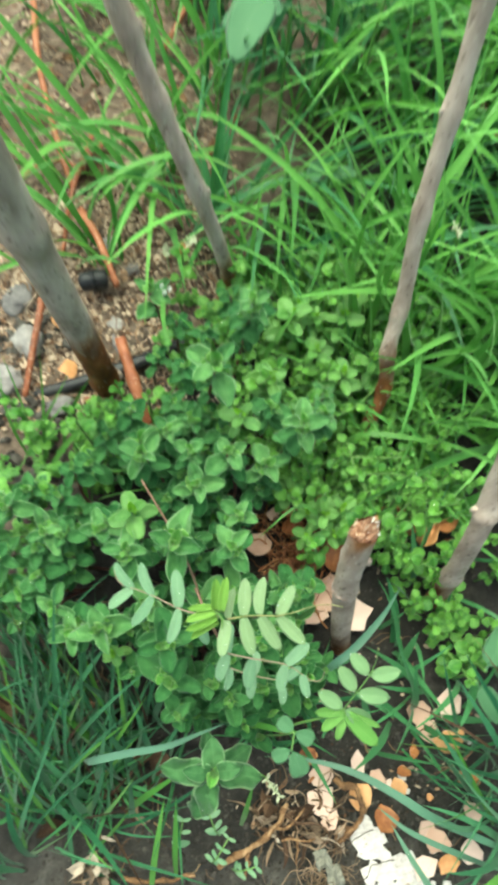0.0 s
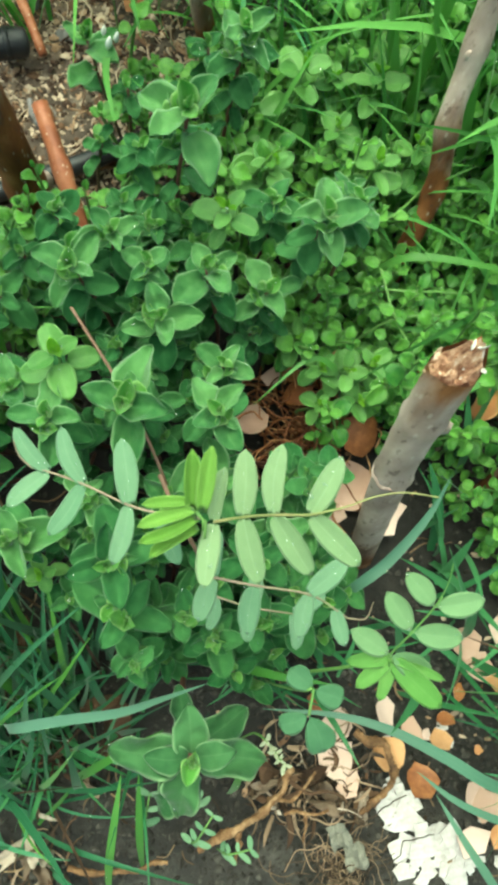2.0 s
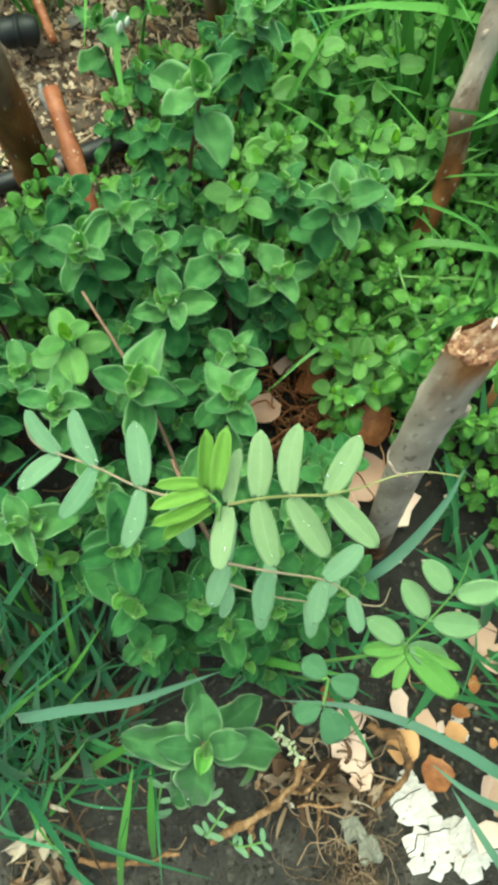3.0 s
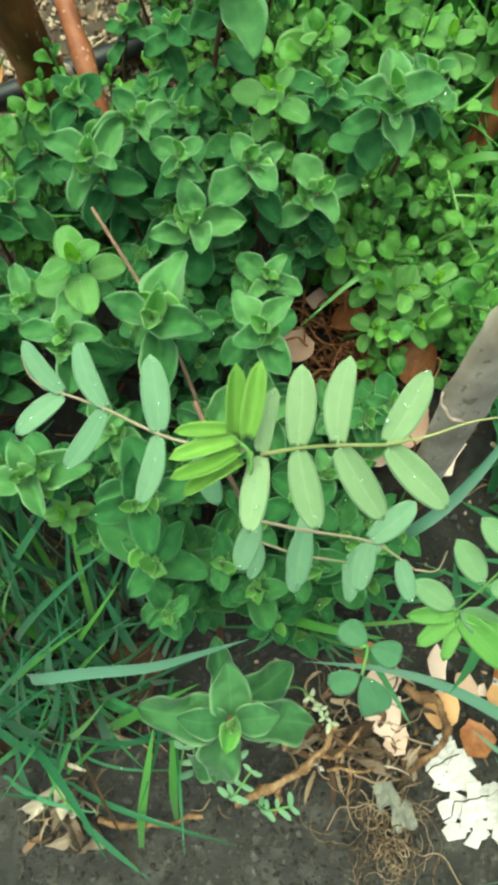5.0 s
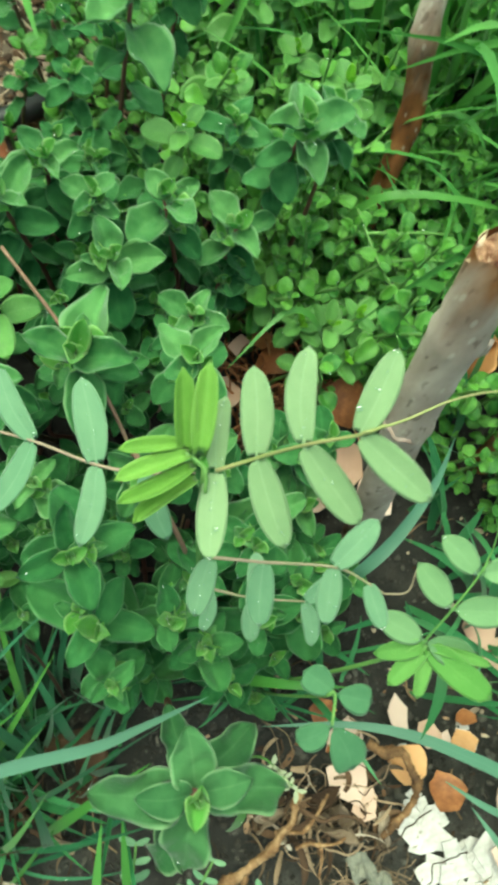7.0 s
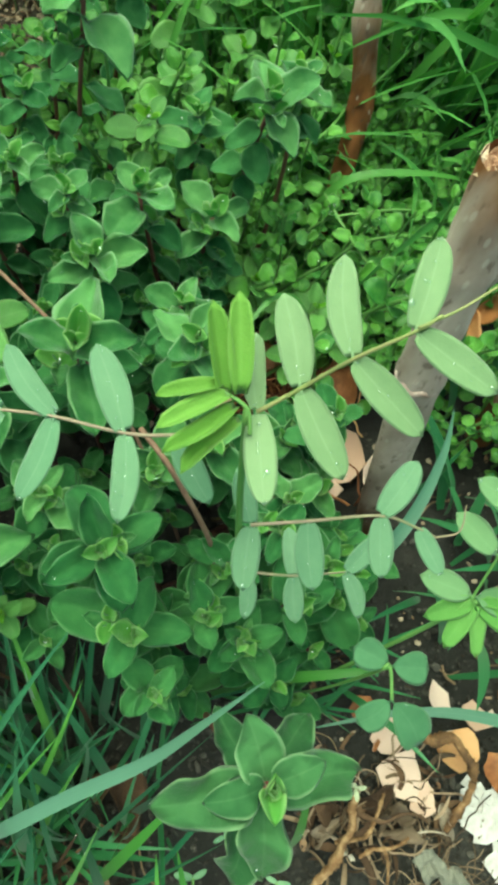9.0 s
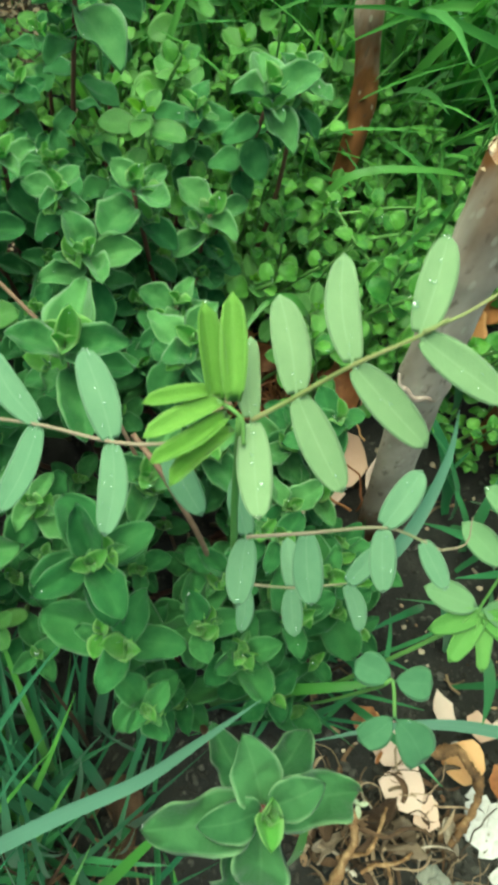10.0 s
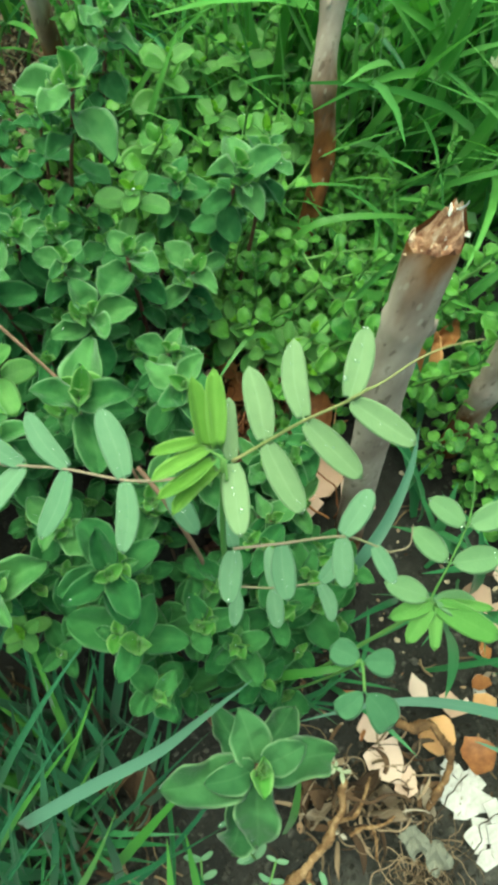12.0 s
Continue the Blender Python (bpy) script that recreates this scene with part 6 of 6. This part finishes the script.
# ---- litter, stones, clods ----
def bits(name, label, n, place, size, mat, category, flat=(0.25, 0.8), sink=0.3, long=1.5):
    """Countless small angular pieces in one mesh."""
    src = bmesh.new()
    bmesh.ops.create_icosphere(src, subdivisions=1, radius=1.0)
    sv = [w.co.copy() for w in src.verts]
    sf = [tuple(w.index for w in q.verts) for q in src.faces]
    src.free()
    V, F = [], []
    for i in range(n):
        x, y = place()
        s = size()
        m = Euler((U(-0.5, 0.5), U(-0.5, 0.5), U(0, 6.28))).to_matrix()
        sc = Vector((s * U(0.7, long), s * U(0.4, 1.0), s * U(*flat)))
        z = floor_at(x, y) + sc.z * (1 - sink)
        b = len(V)
        for w in sv:
            q = Vector((w.x * sc.x, w.y * sc.y, w.z * sc.z)) * U(0.75, 1.2)
            V.append(m @ q + Vector((x, y, z)))
        F += [tuple(k + b for k in q) for q in sf]
    ob = new(name, mesh_data(name, V, F, mat, smooth=False))
    tagged(ob, label, category, kind="stuff")


def on_left():
    while True:
        x, y = U(-0.34, 0.0), U(0.20, 0.66)
        if y > 0.24 + 0.5 * max(0, x + 0.12):
            return x, y


bits("bark_litter", "pale and brown bark chips, grit and straw bits", 6500, on_left, lambda: U(0.0007, 0.0022) if U(0, 1) < 0.85 else U(0.002, 0.0042), M_CHIP, "litter", (0.12, 0.5), 0.2, 1.5)
bits("bark_litter", "fine brown and tan bark crumbs on sandy soil", 7000, lambda: (U(-0.215, -0.01), U(0.225, 0.44)), lambda: U(0.0005, 0.0019), M_CHIP, "litter", (0.2, 0.7), 0.2, 1.5)
bits("soil_clods", "dark crumbs of damp soil", 5200, lambda: (U(-0.16, 0.20), U(-0.13, 0.14)), lambda: abs(rng.gauss(0, 0.0006)) + 0.0004, M_CLOD, "soil", (0.5, 1.0), 0.4)
bits("soil_clods", "rough lumps of dark damp soil", 4200, lambda: (U(-0.12, 0.14), U(-0.13, 0.03)), lambda: abs(rng.gauss(0, 0.0008)) + 0.0004, M_CLOD, "soil", (0.5, 0.9), 0.5)
bits("soil_clods", "dark lumps of damp soil between pale litter", 240, lambda: (U(-0.215, -0.135), U(0.17, 0.34)), lambda: U(0.002, 0.006), M_CLOD, "soil", (0.4, 0.9), 0.4)
bits("bark_crumbs", "brown bark crumbs under the weeds", 300, lambda: (U(-0.02, 0.16), U(-0.05, 0.20)), lambda: U(0.0006, 0.0018), M_CHIP, "litter", (0.2, 0.6), 0.2, 2.0)


def straws(name, label, n, place, mat):
    V, F = [], []
    for i in range(n):
        x, y = place()
        a, ln, z = U(0, 6.28), U(0.006, 0.024), floor_at(x, y) + U(0.001, 0.005)
        p = [Vector((x, y, z)), Vector((x + math.cos(a) * ln * 0.5, y + math.sin(a) * ln * 0.5, z + U(-0.001, 0.003))), Vector((x + math.cos(a + 0.4) * ln, y + math.sin(a + 0.4) * ln, z + U(-0.002, 0.003)))]
        v, f, _ = tube(spline(p, 3), U(0.0002, 0.0007), 4)
        b = len(V)
        V += v
        F += [tuple(k + b for k in q) for q in f]
    tagged(new(name, mesh_data(name, V, F, mat)), label, "litter", kind="stuff")


straws("straw_litter", "dry straw and fine twigs strewn on the litter", 1100, on_left, M_CHIP)
straws("straw_litter", "bits of straw and root on dark soil", 70, lambda: (U(-0.14, 0.16), U(-0.10, 0.12)), M_FIBRE_FINE)


def stone(x, y, size, seed, label="rough pale grey stone half sunk in litter"):
    b = (x, y, floor_at(x, y))
    bm = bmesh.new()
    bmesh.ops.create_icosphere(bm, subdivisions=3, radius=1.0)
    o = Vector((seed * 3.1, seed * 1.7, 0.4))
    for w in bm.verts:
        k = 1 + 0.5 * noise.noise(w.co * 1.3 + o) + 0.28 * noise.noise(w.co * 3.3 + o) + 0.1 * noise.noise(w.co * 9 + o)
        w.co = Vector((w.co.x * size * 0.62, w.co.y * size * 0.5, w.co.z * size * 0.26)) * k
        w.co.z += size * 0.14
    me = bpy.data.meshes.new("stone")
    bm.to_mesh(me)
    bm.free()
    me.materials.append(M_STONE)
    me.polygons.foreach_set("use_smooth", np.ones(len(me.polygons), dtype=bool))
    ob = new("stone", me)
    ob.matrix_basis = pose(*b, 0, 0, seed * 53)
    tagged(ob, label, "stone", "stones in the litter")


for i, (x, y, s) in enumerate(((-0.178, 0.335, 0.022), (-0.168, 0.298, 0.024), (-0.150, 0.352, 0.014), (-0.185, 0.265, 0.026), (-0.127, 0.300, 0.014), (-0.103, 0.318, 0.012), (-0.140, 0.245, 0.016), (-0.09, 0.365, 0.010), (-0.11, 0.385, 0.012))):
    stone(x, y, s * 0.95, i + 1)
for i in range(26):
    x, y = on_left()
    b = (x, y, floor_at(x, y))
    az, ln = U(0, 360), U(0.012, 0.034)
    th = thing("bark_chip", b, "flat splinter of tan bark lying on the litter", "bark chip", "bark chips on the litter")
    v, f, uv = leaf_sheet(oblong_tip, U(0.2, 0.42), 0.4, 0.06, 0.04, 0.05, 0.06, 6, 2, i)
    part("chip", mesh_data("chip", v, f, rng.choice((M_STRAW, M_DEAD, M_TWIG)), uv), th, aim((0, 0, 0.003), az, U(-4, 14), ln, U(-30, 30)))


# torn shreds of withered leaves around the dry stalks
def shreds(x, y, n, spread, label):
    b = (x, y, floor_at(x, y))
    th = thing("withered_leaves", b, label, "dry plant", "withered leaf heaps")
    for i in range(n):
        a, q = U(0, 6.28), spread * math.sqrt(U(0, 1))
        p = (x + q * math.cos(a), y + q * math.sin(a), b[2] + U(0.001, 0.010))
        pts = arc(p, U(0.008, 0.024), U(0, 360), U(50, 90), U(60, 140), U(-160, 160), 8)
        for w in pts:
            w.z = max(w.z, b[2] + 0.001)
        v, f, uv = blade_mesh(pts, U(0.0006, 0.0032), U(0.3, 0.9), U(-3, 3), 0.5)
        part("shred", mesh_data("shred", shifted(v, b), f, rng.choice((M_PALE, M_DEAD, M_DEAD, M_DEAD, M_FIBRE, M_FIBRE)), uv), th)


shreds(0.020, -0.040, 44, 0.020, "heap of torn withered brown leaves on the soil")
shreds(0.048, -0.044, 36, 0.018, "torn withered leaves beside eggshells")
shreds(-0.099, -0.072, 22, 0.015, "curled straw-coloured withered leaves on the soil")
shreds(-0.085, -0.030, 18, 0.022, "brown withered leaves under the grass")


# ---- dew ----
def dew(n):
    """Small water drops lying on leaves and blades."""
    src = bmesh.new()
    bmesh.ops.create_icosphere(src, subdivisions=2, radius=1.0)
    sv = [w.co.copy() for w in src.verts]
    sf = [tuple(w.index for w in q.verts) for q in src.faces]
    src.free()
    bpy.context.view_layer.update()
    hosts = [o for o in bpy.data.objects if o.type == 'MESH' and o.name.split(".")[0] in ("leaf", "leaflet", "blade")]
    V, F = [], []
    wet = [o for o in hosts if o.name.split(".")[0] == "leaflet" and o.parent.name.startswith("rachis")]
    for i in range(n + 150):
        o = rng.choice(hosts if i < n else wet)
        if o.data.polygons:
            faces = o.data.polygons
            if i >= n:
                faces = [q for q in faces if abs(q.center.x) < 0.07 and q.normal.z > 0]
            q = faces[rng.randrange(len(faces))]
            c = o.matrix_world @ q.center
            nor = (o.matrix_world.to_3x3() @ q.normal).normalized()
            if nor.z < 0:
                nor = -nor
            r = U(0.0003, 0.0008) if i < n else U(0.00022, 0.00042)
            b = len(V)
            V += [c + nor * r * 0.5 + Vector((w.x, w.y, w.z * 0.8)) * r for w in sv]
            F += [tuple(k + b for k in t) for t in sf]
    m, nn, ll, p = nodes_of("water_drop")
    clear, shine, mix = nn.new("ShaderNodeBsdfTransparent"), nn.new("ShaderNodeBsdfGlossy"), nn.new("ShaderNodeMixShader")
    clear.inputs[0].default_value = (0.96, 1.0, 0.96, 1)
    shine.inputs["Roughness"].default_value = 0.05
    mix.inputs[0].default_value = 0.16
    ll.new(clear.outputs[0], mix.inputs[1])
    ll.new(shine.outputs[0], mix.inputs[2])
    ll.new(mix.outputs[0], nn["Material Output"].inputs[0])
    tagged(new("dew_drops", mesh_data("dew_drops", V, F, m)), "tiny clear water drops on leaves and grass", "water", kind="stuff")


dew(1300)
